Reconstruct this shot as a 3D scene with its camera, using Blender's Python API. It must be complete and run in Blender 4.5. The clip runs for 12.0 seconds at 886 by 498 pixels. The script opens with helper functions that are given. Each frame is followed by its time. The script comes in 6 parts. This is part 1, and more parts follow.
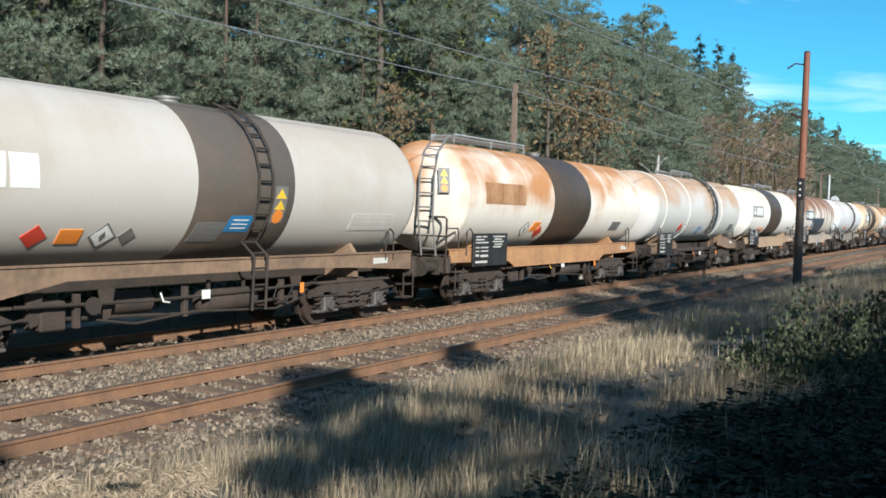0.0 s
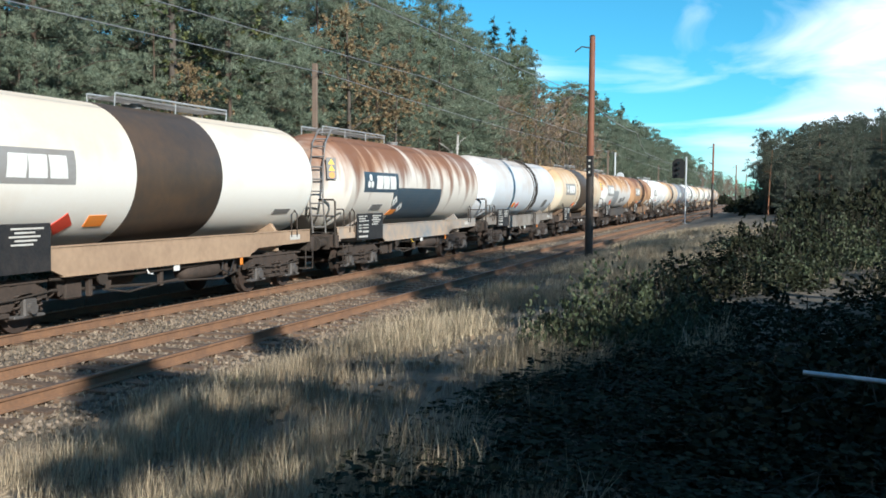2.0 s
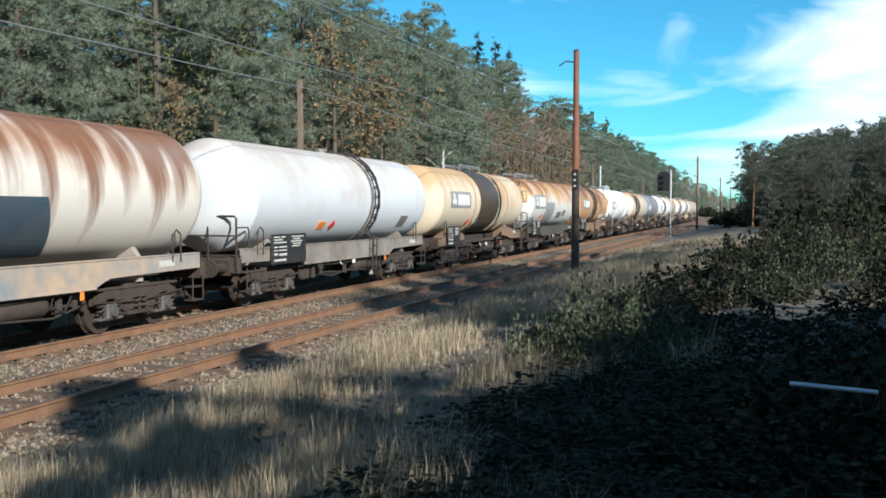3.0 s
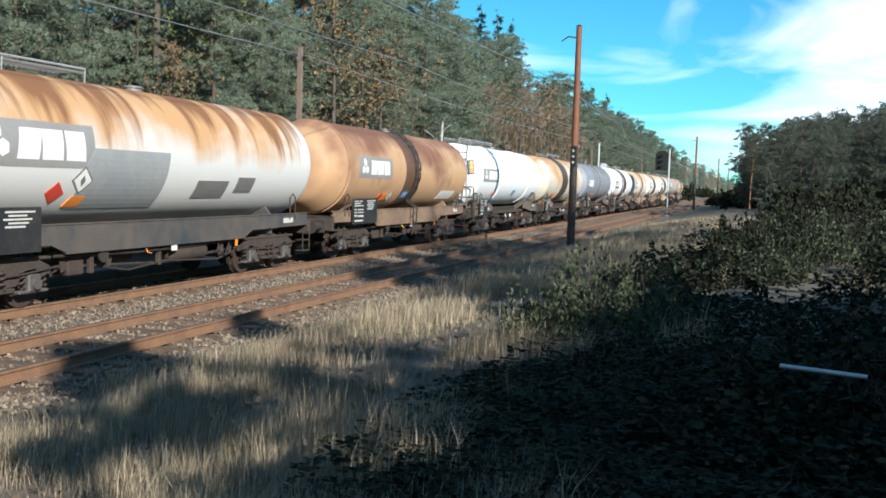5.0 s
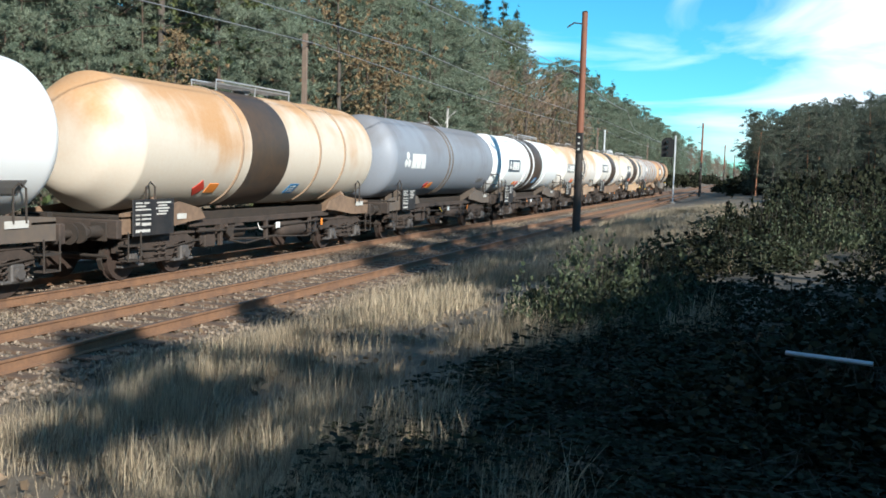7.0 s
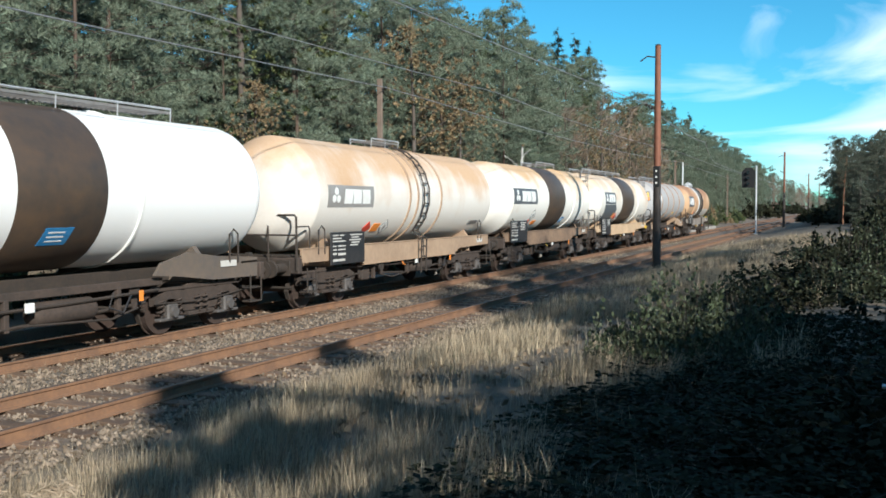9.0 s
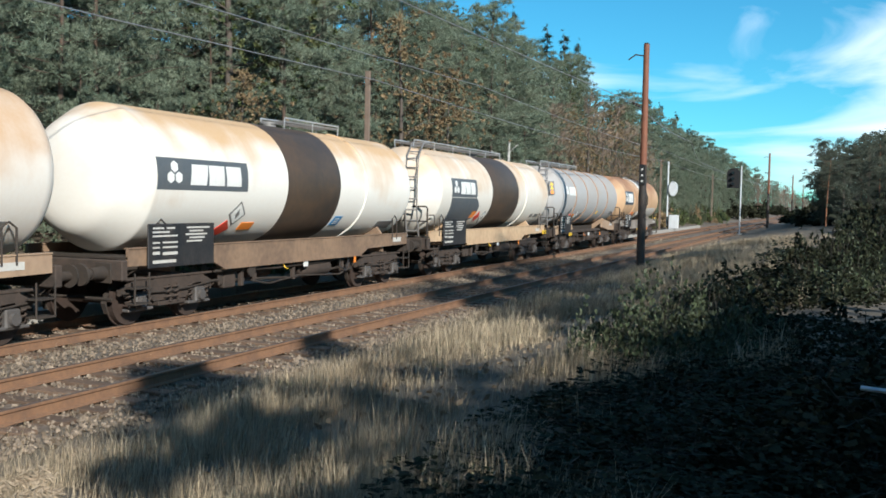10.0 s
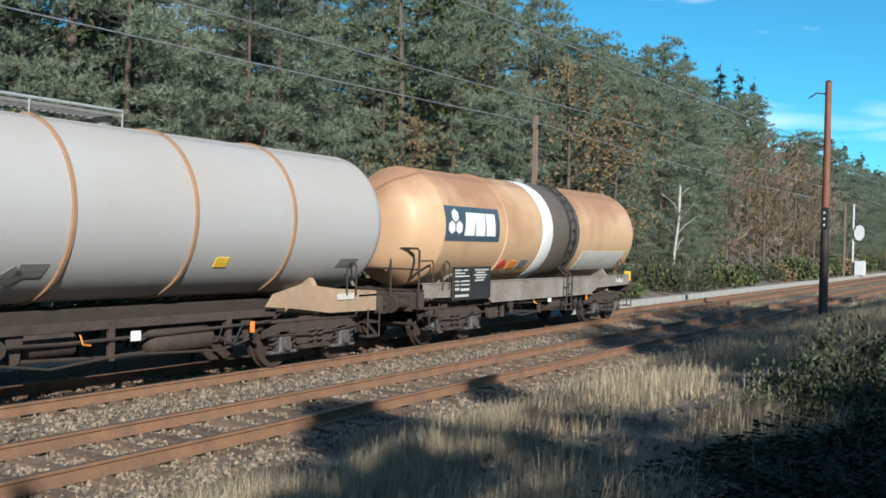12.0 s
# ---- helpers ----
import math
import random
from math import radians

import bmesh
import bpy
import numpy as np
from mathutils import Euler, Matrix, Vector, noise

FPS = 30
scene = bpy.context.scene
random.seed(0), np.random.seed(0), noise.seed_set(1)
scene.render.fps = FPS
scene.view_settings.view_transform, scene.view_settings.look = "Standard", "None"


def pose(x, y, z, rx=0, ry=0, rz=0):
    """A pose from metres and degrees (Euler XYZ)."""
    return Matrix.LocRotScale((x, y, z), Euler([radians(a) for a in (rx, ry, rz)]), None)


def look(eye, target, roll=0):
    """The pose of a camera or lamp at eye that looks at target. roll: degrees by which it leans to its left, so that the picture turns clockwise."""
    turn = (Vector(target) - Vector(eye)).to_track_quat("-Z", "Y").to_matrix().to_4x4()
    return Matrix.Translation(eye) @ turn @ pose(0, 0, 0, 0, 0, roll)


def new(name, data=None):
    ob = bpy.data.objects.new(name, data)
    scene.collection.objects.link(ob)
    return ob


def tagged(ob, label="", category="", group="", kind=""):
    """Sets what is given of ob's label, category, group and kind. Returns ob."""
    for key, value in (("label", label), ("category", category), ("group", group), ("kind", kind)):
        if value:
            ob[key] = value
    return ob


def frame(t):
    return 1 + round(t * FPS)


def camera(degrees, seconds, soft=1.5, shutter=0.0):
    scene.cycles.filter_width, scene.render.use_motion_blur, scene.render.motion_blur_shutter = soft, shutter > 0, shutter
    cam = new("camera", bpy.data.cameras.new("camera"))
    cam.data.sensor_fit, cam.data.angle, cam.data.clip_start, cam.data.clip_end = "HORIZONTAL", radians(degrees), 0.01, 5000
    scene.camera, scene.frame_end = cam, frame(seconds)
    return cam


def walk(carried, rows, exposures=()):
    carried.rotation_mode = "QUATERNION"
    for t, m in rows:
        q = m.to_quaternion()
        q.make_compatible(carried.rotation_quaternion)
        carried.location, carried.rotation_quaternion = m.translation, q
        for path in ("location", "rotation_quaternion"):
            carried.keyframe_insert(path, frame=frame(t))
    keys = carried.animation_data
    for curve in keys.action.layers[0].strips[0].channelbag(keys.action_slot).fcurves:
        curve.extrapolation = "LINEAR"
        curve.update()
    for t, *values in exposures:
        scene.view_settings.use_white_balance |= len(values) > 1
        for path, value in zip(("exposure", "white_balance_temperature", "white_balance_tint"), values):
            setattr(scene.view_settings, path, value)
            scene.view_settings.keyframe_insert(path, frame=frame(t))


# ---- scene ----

# camera: held by hand beside the line, it only turns
EYE = (0.0, 0.0, 2.5)
cam = camera(50.8, 12.0, soft=1.7)
TURNS = [
    (0.0, 31.38, -2.38, -1.69), (0.2, 27.81, -2.06, -1.51), (0.5, 23.65, -2.55, -1.70), (1.0, 21.34, -2.64, -0.77),
    (1.5, 20.04, -3.13, -0.62), (2.0, 19.38, -3.32, -0.51), (2.5, 18.51, -2.75, -0.41), (3.0, 18.53, -2.42, -0.05),
    (5.0, 18.37, -4.09, -1.77), (5.5, 18.51, -4.33, -1.68), (6.0, 18.22, -4.86, -2.10), (6.5, 18.83, -4.95, -1.65),
    (6.7, 18.68, -4.98, -1.70), (8.3, 20.95, -3.37, -0.43), (8.5, 22.10, -3.12, 0.06), (9.0, 23.36, -2.54, 0.15),
    (9.5, 22.87, -2.65, -1.03), (10.0, 22.49, -2.91, -1.08), (10.5, 22.23, -2.11, -1.38), (11.0, 22.50, -1.88, -1.09),
    (11.5, 25.64, -1.08, -0.45), (12.0, 32.70, -0.44, -1.30)]
walk(cam, [(t, pose(*EYE, 90 + p, r, y)) for t, y, p, r in TURNS], [(0, 0.44, 5850, 6), (3, 0.42, 5850, 6), (6.0, 0.52, 5850, 6), (8.5, 0.48, 5850, 6), (9.5, 0.28, 5850, 6), (10.2, 0.30, 5850, 6), (12, 0.38, 5850, 6)])

# world and sun
SUN_DIR = Vector((0.66, -0.585, 0.445)).normalized()
SUN_EL = math.asin(SUN_DIR.z)
SUN_ROT = math.atan2(SUN_DIR.x, SUN_DIR.y)
world = bpy.data.worlds.new("world")
scene.world = world
world.use_nodes = True
wn, wl = world.node_tree.nodes, world.node_tree.links
wn.clear()
w_out = wn.new("ShaderNodeOutputWorld")
w_bg = wn.new("ShaderNodeBackground")
w_sky = wn.new("ShaderNodeTexSky")
w_sky.sky_type = "NISHITA"
w_sky.sun_disc = False
w_sky.sun_elevation, w_sky.sun_rotation = SUN_EL, SUN_ROT
w_sky.air_density, w_sky.dust_density, w_sky.ozone_density = 1.0, 0.0, 4.5
w_tc = wn.new("ShaderNodeTexCoord")
w_map = wn.new("ShaderNodeMapping")
w_map.inputs["Rotation"].default_value = (0.12, 0.55, 0.3)
w_map.inputs["Scale"].default_value = (3.2, 3.0, 12.0)
w_noise = wn.new("ShaderNodeTexNoise")
w_noise.inputs["Scale"].default_value = 1.3
w_noise.inputs["Detail"].default_value = 9
w_noise.inputs["Distortion"].default_value = 0.7
w_ramp = wn.new("ShaderNodeValToRGB")
w_ramp.color_ramp.elements[0].position = 0.55
w_ramp.color_ramp.elements[1].position = 0.86
w_mix = wn.new("ShaderNodeMixRGB")
w_mix.inputs[2].default_value = (13.0, 13.4, 13.9, 1)
wl.new(w_tc.outputs["Generated"], w_map.inputs[0])
wl.new(w_map.outputs[0], w_noise.inputs["Vector"])
# a broad bank of cirrus ahead over the line, thin wisps elsewhere
w_dot = wn.new("ShaderNodeVectorMath")
w_dot.operation = "DOT_PRODUCT"
w_dot.inputs[1].default_value = Vector((0.10, 0.97, 0.17)).normalized()
w_bank = wn.new("ShaderNodeMapRange")
w_bank.inputs["From Min"].default_value, w_bank.inputs["From Max"].default_value = 0.965, 0.999
w_bank.inputs["To Max"].default_value = 0.16
w_add = wn.new("ShaderNodeMath")
w_add.operation = "ADD"
wl.new(w_tc.outputs["Generated"], w_dot.inputs[0])
wl.new(w_dot.outputs["Value"], w_bank.inputs[0])
wl.new(w_noise.outputs[0], w_add.inputs[0])
wl.new(w_bank.outputs[0], w_add.inputs[1])
wl.new(w_add.outputs[0], w_ramp.inputs[0])
wl.new(w_ramp.outputs[0], w_mix.inputs[0])
w_tint = wn.new("ShaderNodeMixRGB")
w_tint.blend_type = "MULTIPLY"
w_tint.inputs[0].default_value = 1.0
w_tint.inputs[2].default_value = (0.52, 1.22, 1.22, 1)
wl.new(w_sky.outputs[0], w_tint.inputs[1])
wl.new(w_tint.outputs[0], w_mix.inputs[1])
wl.new(w_mix.outputs[0], w_bg.inputs[0])
wl.new(w_bg.outputs[0], w_out.inputs[0])
w_bg.inputs[1].default_value = 0.083
sun = new("sun", bpy.data.lights.new("sun", "SUN"))
sun.data.energy, sun.data.angle, sun.data.color = 5.3, radians(0.6), (1.0, 0.91, 0.78)
sun.matrix_world = look((0, 0, 30), Vector((0, 0, 30)) - SUN_DIR)


# ---- materials ----
def mat(name, col, rough=0.7, metal=0.0, col2=None, scale=6.0, amount=0.6, bump=0.15, bscale=None, stretch=(1, 1, 1), island=0.0, rnd=0.0, spec=None):
    """A surface with two colours mixed by coarse and fine noise, and relief."""
    m = bpy.data.materials.new(name)
    m.use_nodes = True
    n, l = m.node_tree.nodes, m.node_tree.links
    b = n["Principled BSDF"]
    b.inputs["Roughness"].default_value = rough
    b.inputs["Metallic"].default_value = metal
    if spec is not None:
        b.inputs["Specular IOR Level"].default_value = spec
    tc = n.new("ShaderNodeTexCoord")
    mp = n.new("ShaderNodeMapping")
    mp.inputs["Scale"].default_value = stretch
    l.new(tc.outputs["Object"], mp.inputs[0])
    n1 = n.new("ShaderNodeTexNoise")
    n1.inputs["Scale"].default_value = scale
    n1.inputs["Detail"].default_value = 6
    n2 = n.new("ShaderNodeTexNoise")
    n2.inputs["Scale"].default_value = scale * 7
    n2.inputs["Detail"].default_value = 4
    l.new(mp.outputs[0], n1.inputs["Vector"])
    l.new(mp.outputs[0], n2.inputs["Vector"])
    mul = n.new("ShaderNodeMath")
    mul.operation = "MULTIPLY_ADD"
    mul.inputs[1].default_value = 0.4
    l.new(n2.outputs[0], mul.inputs[0])
    s1 = n.new("ShaderNodeMath")
    s1.operation = "MULTIPLY"
    s1.inputs[1].default_value = 0.6
    l.new(n1.outputs[0], s1.inputs[0])
    l.new(s1.outputs[0], mul.inputs[2])
    rp = n.new("ShaderNodeValToRGB")
    rp.color_ramp.elements[0].position, rp.color_ramp.elements[1].position = 0.36, 0.64
    l.new(mul.outputs[0], rp.inputs[0])
    mx = n.new("ShaderNodeMixRGB")
    c2 = col2 or tuple(c * 0.6 for c in col)
    mx.inputs[1].default_value = (*col, 1)
    mx.inputs[2].default_value = (*c2, 1)
    am = n.new("ShaderNodeMath")
    am.operation = "MULTIPLY"
    am.inputs[1].default_value = amount
    l.new(rp.outputs[0], am.inputs[0])
    l.new(am.outputs[0], mx.inputs[0])
    last = mx.outputs[0]
    if island or rnd:
        hv = n.new("ShaderNodeHueSaturation")
        src = n.new("ShaderNodeNewGeometry").outputs["Random Per Island"] if island else n.new("ShaderNodeObjectInfo").outputs["Random"]
        mr = n.new("ShaderNodeMapRange")
        k = island or rnd
        mr.inputs["To Min"].default_value, mr.inputs["To Max"].default_value = 1 - k, 1 + k
        l.new(src, mr.inputs[0])
        l.new(mr.outputs[0], hv.inputs["Value"])
        l.new(last, hv.inputs["Color"])
        last = hv.outputs[0]
    l.new(last, b.inputs["Base Color"])
    if bump:
        bp = n.new("ShaderNodeBump")
        bp.inputs["Strength"].default_value = bump
        bp.inputs["Distance"].default_value = 0.02
        nb = n2
        if bscale:
            nb = n.new("ShaderNodeTexNoise")
            nb.inputs["Scale"].default_value = bscale
            l.new(tc.outputs["Object"], nb.inputs["Vector"])
        l.new(nb.outputs[0], bp.inputs["Height"])
        l.new(bp.outputs[0], b.inputs["Normal"])
    return m


def tank_paint(name, base, dirt, dirt_top=0.6, dirt_all=0.1, streak=0.4, rust=0.0, seed=0.0, rough=0.5, y_shift=0.0):
    """Weathered tank paint: grime laid along the crown that runs down in streaks, blotches along the length, rust patches."""
    m = bpy.data.materials.new(name)
    m.use_nodes = True
    n, l = m.node_tree.nodes, m.node_tree.links
    b = n["Principled BSDF"]
    b.inputs["Roughness"].default_value = rough
    tc = n.new("ShaderNodeTexCoord")

    def noise_node(sx, sy, sz, scale, detail=5):
        mp = n.new("ShaderNodeMapping")
        mp.inputs["Scale"].default_value = (sx, sy, sz)
        mp.inputs["Location"].default_value = (seed, seed * 1.7, seed * 0.6)
        l.new(tc.outputs["Object"], mp.inputs[0])
        t = n.new("ShaderNodeTexNoise")
        t.inputs["Scale"].default_value = scale
        t.inputs["Detail"].default_value = detail
        l.new(mp.outputs[0], t.inputs["Vector"])
        return t.outputs[0]

    def math_node(op, a, c=0.0, clamp=False):
        k = n.new("ShaderNodeMath")
        k.operation = op
        k.use_clamp = clamp
        for i, v in enumerate((a, c)):
            if isinstance(v, (int, float)):
                k.inputs[i].default_value = v
            else:
                l.new(v, k.inputs[i])
        return k.outputs[0]

    sep = n.new("ShaderNodeSeparateXYZ")
    l.new(tc.outputs["Object"], sep.inputs[0])
    streaks = noise_node(0.2, 1.5, 0.2, 1.3, 4)
    blotch = noise_node(0.6, 0.35, 0.6, 1.0, 3)
    fine = noise_node(1, 1, 1, 14)
    # height on the barrel: 0 at the belly, 1 at the crown
    h = math_node("MULTIPLY_ADD", sep.outputs[2], 0.345)
    h.node.inputs[2].default_value = 0.5
    w1 = math_node("MULTIPLY", math_node("SUBTRACT", streaks, 0.5), 1.6 * streak)
    w2 = math_node("MULTIPLY", math_node("SUBTRACT", blotch, 0.5), 1.6)
    hh = math_node("ADD", math_node("ADD", h, w1), w2)
    mr = n.new("ShaderNodeMapRange")
    mr.interpolation_type = "SMOOTHSTEP"
    mr.inputs["From Min"].default_value, mr.inputs["From Max"].default_value = 0.40, 1.0
    l.new(hh, mr.inputs[0])
    top = math_node("MULTIPLY", mr.outputs[0], dirt_top)
    al = math_node("MULTIPLY", fine, dirt_all * 2)
    f = math_node("ADD", top, al, True)
    mx = n.new("ShaderNodeMixRGB")
    mx.inputs[1].default_value = (*base, 1)
    mx.inputs[2].default_value = (*dirt, 1)
    l.new(f, mx.inputs[0])
    rs = n.new("ShaderNodeMapRange")
    rs.inputs["From Min"].default_value, rs.inputs["From Max"].default_value = 1.02 - rust * 0.45, 1.12 - rust * 0.3
    l.new(math_node("ADD", streaks, math_node("MULTIPLY", h, 0.55)), rs.inputs[0])
    mx2 = n.new("ShaderNodeMixRGB")
    mx2.inputs[2].default_value = (0.16, 0.055, 0.022, 1)
    rf = math_node("MULTIPLY", rs.outputs[0], 0.8 if rust else 0.0, True)
    l.new(rf, mx2.inputs[0])
    l.new(mx.outputs[0], mx2.inputs[1])
    l.new(mx2.outputs[0], b.inputs["Base Color"])
    rg = math_node("MULTIPLY_ADD", f, 0.35)
    rg.node.inputs[2].default_value = rough
    l.new(rg, b.inputs["Roughness"])
    bp = n.new("ShaderNodeBump")
    bp.inputs["Strength"].default_value = 0.06
    bp.inputs["Distance"].default_value = 0.03
    l.new(blotch, bp.inputs["Height"])
    l.new(bp.outputs[0], b.inputs["Normal"])
    return m


STEEL_DARK = mat("grimy_steel", (0.03, 0.024, 0.02), 0.8, 0.0, (0.06, 0.042, 0.03), 3.0, 0.7)
STEEL_BROWN = mat("brake_dust_steel", (0.075, 0.052, 0.040), 0.85, 0.0, (0.03, 0.024, 0.02), 2.5, 0.8)
STEEL_GREY = mat("grey_steel", (0.28, 0.27, 0.26), 0.55, 0.3, (0.16, 0.13, 0.11), 4.0, 0.6)
WHEEL_STEEL = mat("wheel_steel", (0.075, 0.05, 0.04), 0.65, 0.2, (0.04, 0.03, 0.025), 5.0, 0.7)
SILL_RUST = mat("rusty_sill_paint", (0.27, 0.175, 0.11), 0.75, 0.0, (0.13, 0.085, 0.06), 1.2, 0.85)
SILL_ORANGE = mat("orange_grime_sill", (0.50, 0.27, 0.12), 0.7, 0.0, (0.24, 0.12, 0.07), 0.9, 0.8)
SILL_GREY = mat("grey_sill_paint", (0.30, 0.27, 0.24), 0.7, 0.0, (0.16, 0.12, 0.09), 1.4, 0.8)
BAND_DARK = mat("dark_band_paint", (0.050, 0.040, 0.033), 0.5, 0.0, (0.105, 0.065, 0.038), 0.7, 0.8)
BAND_GREY = mat("grey_band_paint", (0.10, 0.085, 0.072), 0.5, 0.0, (0.15, 0.11, 0.08), 0.7, 0.7)
BOARD_BLACK = mat("black_board", (0.018, 0.018, 0.02), 0.5, 0.0, (0.06, 0.05, 0.045), 3.0, 0.6)
LOGO_NAVY = mat("navy_logo_paint", (0.045, 0.075, 0.105), 0.45, 0.0, (0.09, 0.10, 0.11), 1.5, 0.5)
LOGO_GREY = mat("grey_logo_paint", (0.30, 0.29, 0.28), 0.5, 0.0, (0.24, 0.21, 0.18), 1.5, 0.6)
PAINT_WHITE = mat("white_marking", (0.80, 0.79, 0.76), 0.5, 0.0, (0.6, 0.57, 0.52), 3.0, 0.4)
PAINT_RED = mat("red_marking", (0.62, 0.05, 0.03), 0.5, 0.0, (0.5, 0.09, 0.04), 3.0, 0.5)
PAINT_ORANGE = mat("orange_marking", (0.85, 0.26, 0.03), 0.5, 0.0, (0.7, 0.25, 0.06), 3.0, 0.5)
PAINT_YELLOW = mat("yellow_marking", (0.85, 0.55, 0.04), 0.5, 0.0, (0.7, 0.42, 0.05), 3.0, 0.5)
PAINT_BLUE = mat("blue_marking", (0.03, 0.19, 0.42), 0.5, 0.0, (0.06, 0.2, 0.36), 3.0, 0.5)
PAINT_GREY = mat("grey_marking", (0.16, 0.155, 0.15), 0.55, 0.0, (0.22, 0.2, 0.18), 3.0, 0.5)
PAINT_PALE = mat("pale_marking", (0.60, 0.58, 0.54), 0.5, 0.0, (0.45, 0.40, 0.34), 2.0, 0.6)
PAINT_SLATE = mat("faded_slate_paint", (0.26, 0.27, 0.28), 0.55, 0.0, (0.36, 0.35, 0.33), 0.8, 0.7)
LOGO_SLATE = mat("slate_logo_paint", (0.085, 0.10, 0.115), 0.5, 0.0, (0.14, 0.14, 0.14), 1.0, 0.6)
RUST_PATCH = mat("flaking_rust", (0.26, 0.11, 0.045), 0.85, 0.0, (0.50, 0.30, 0.16), 2.2, 0.9, 0.4, stretch=(1, 1, 0.4))
RUST_RIB = mat("rusty_rib", (0.36, 0.20, 0.11), 0.7, 0.0, (0.24, 0.15, 0.10), 2.0, 0.8)
BAND_BROWN = mat("brown_band_paint", (0.10, 0.055, 0.034), 0.5, 0.0, (0.15, 0.08, 0.045), 1.0, 0.8)
SILL_TAN = mat("tan_grime_sill", (0.42, 0.29, 0.19), 0.7, 0.0, (0.27, 0.18, 0.12), 1.0, 0.8)
SILL_PEACH = mat("peach_sill_paint", (0.62, 0.44, 0.27), 0.65, 0.0, (0.40, 0.26, 0.16), 0.8, 0.8)
SILL_NAVY = mat("dark_slate_sill", (0.05, 0.055, 0.062), 0.5, 0.0, (0.16, 0.12, 0.09), 0.5, 0.7)
SILL_DARK = mat("sooty_sill_paint", (0.105, 0.088, 0.076), 0.7, 0.0, (0.17, 0.125, 0.09), 1.0, 0.8)
SILL_PATCHED = mat("patched_sill_paint", (0.20, 0.24, 0.27), 0.6, 0.0, (0.50, 0.36, 0.25), 0.45, 1.0)
RAIL_RUST = mat("rusty_rail", (0.25, 0.135, 0.072), 0.85, 0.0, (0.14, 0.08, 0.052), 3.0, 0.8)
RAIL_DULL = mat("dull_rail_head", (0.085, 0.068, 0.062), 0.6, 0.2, (0.15, 0.095, 0.065), 2.0, 0.7)
RAIL_HEAD = mat("worn_rail_head", (0.24, 0.22, 0.21), 0.4, 0.7, (0.13, 0.10, 0.08), 5.0, 0.6)
SLEEPER = mat("brown_sleeper", (0.17, 0.105, 0.065), 0.85, 0.0, (0.08, 0.055, 0.04), 4.0, 0.8, 0.4, rnd=0.25)
STONE = mat("ballast_stone", (0.16, 0.118, 0.084), 0.95, 0.0, (0.27, 0.215, 0.16), 5.0, 0.8, 0.3, island=0.5)
CONCRETE = mat("weathered_concrete", (0.38, 0.36, 0.33), 0.85, 0.0, (0.25, 0.23, 0.2), 2.0, 0.6, 0.2)
POLE_RUST = mat("rust_red_pole", (0.27, 0.10, 0.052), 0.7, 0.0, (0.13, 0.052, 0.03), 1.6, 0.8, 0.2, stretch=(1, 1, 0.3))
POLE_DARK = mat("dark_pole_paint", (0.030, 0.026, 0.024), 0.7, 0.0, (0.07, 0.045, 0.03), 2.0, 0.7)
BARK = mat("pine_bark", (0.115, 0.075, 0.052), 0.9, 0.0, (0.06, 0.045, 0.036), 3.0, 0.8, 0.5, stretch=(1, 1, 0.3))
BARK_RED = mat("red_pine_bark", (0.33, 0.15, 0.075), 0.9, 0.0, (0.14, 0.085, 0.06), 1.2, 0.8, 0.5, stretch=(1, 1, 0.3))
BARK_GREY = mat("grey_bark", (0.13, 0.105, 0.085), 0.9, 0.0, (0.07, 0.055, 0.045), 3.0, 0.8, 0.5, stretch=(1, 1, 0.3))
STEM_DARK = mat("bramble_stem", (0.045, 0.032, 0.024), 0.8, 0.0, (0.06, 0.05, 0.03), 4.0, 0.6, 0.0)
BIRCH_BARK = mat("birch_bark", (0.55, 0.52, 0.48), 0.8, 0.0, (0.12, 0.10, 0.09), 4.0, 0.6, 0.3, stretch=(0.4, 0.4, 2))
NEEDLES = mat("pine_needles", (0.128, 0.168, 0.115), 0.6, 0.0, (0.185, 0.20, 0.14), 0.35, 0.9, 0.0, island=0.55, spec=0.25)
NEEDLES_DEEP = mat("spruce_needles", (0.030, 0.050, 0.036), 0.65, 0.0, (0.042, 0.062, 0.044), 0.5, 0.8, 0.0, island=0.45, spec=0.25)
# Pine needles darkened so the colour itself holds the wood's shade.
NEEDLES_SHADED = mat("shaded_pine_needles", (0.078, 0.092, 0.066), 0.65, 0.0, (0.11, 0.115, 0.085), 0.5, 0.8, 0.0, island=0.45, spec=0.2)
OAK_GREEN = mat("oak_leaves_green", (0.052, 0.082, 0.03), 0.6, 0.0, (0.11, 0.10, 0.04), 0.5, 0.8, 0.0, island=0.5, spec=0.3)
OAK_BROWN = mat("oak_leaves_brown", (0.26, 0.175, 0.10), 0.65, 0.0, (0.16, 0.13, 0.065), 0.5, 0.9, 0.0, island=0.5, spec=0.25)
BARE_TWIG = mat("bare_twigs", (0.28, 0.20, 0.15), 0.8, 0.0, (0.15, 0.115, 0.08), 0.6, 0.8, 0.0, island=0.4)
# One leaf twice: shade darkened into the first colour, sunlight put into the second.
BRAMBLE_SHADED = mat("bramble_leaves_shaded", (0.019, 0.025, 0.014), 0.8, 0.0, (0.034, 0.031, 0.018), 0.8, 0.8, 0.0, island=0.6, spec=0.1)
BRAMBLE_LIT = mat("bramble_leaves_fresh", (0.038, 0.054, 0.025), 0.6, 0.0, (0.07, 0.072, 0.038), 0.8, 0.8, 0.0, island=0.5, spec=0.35)
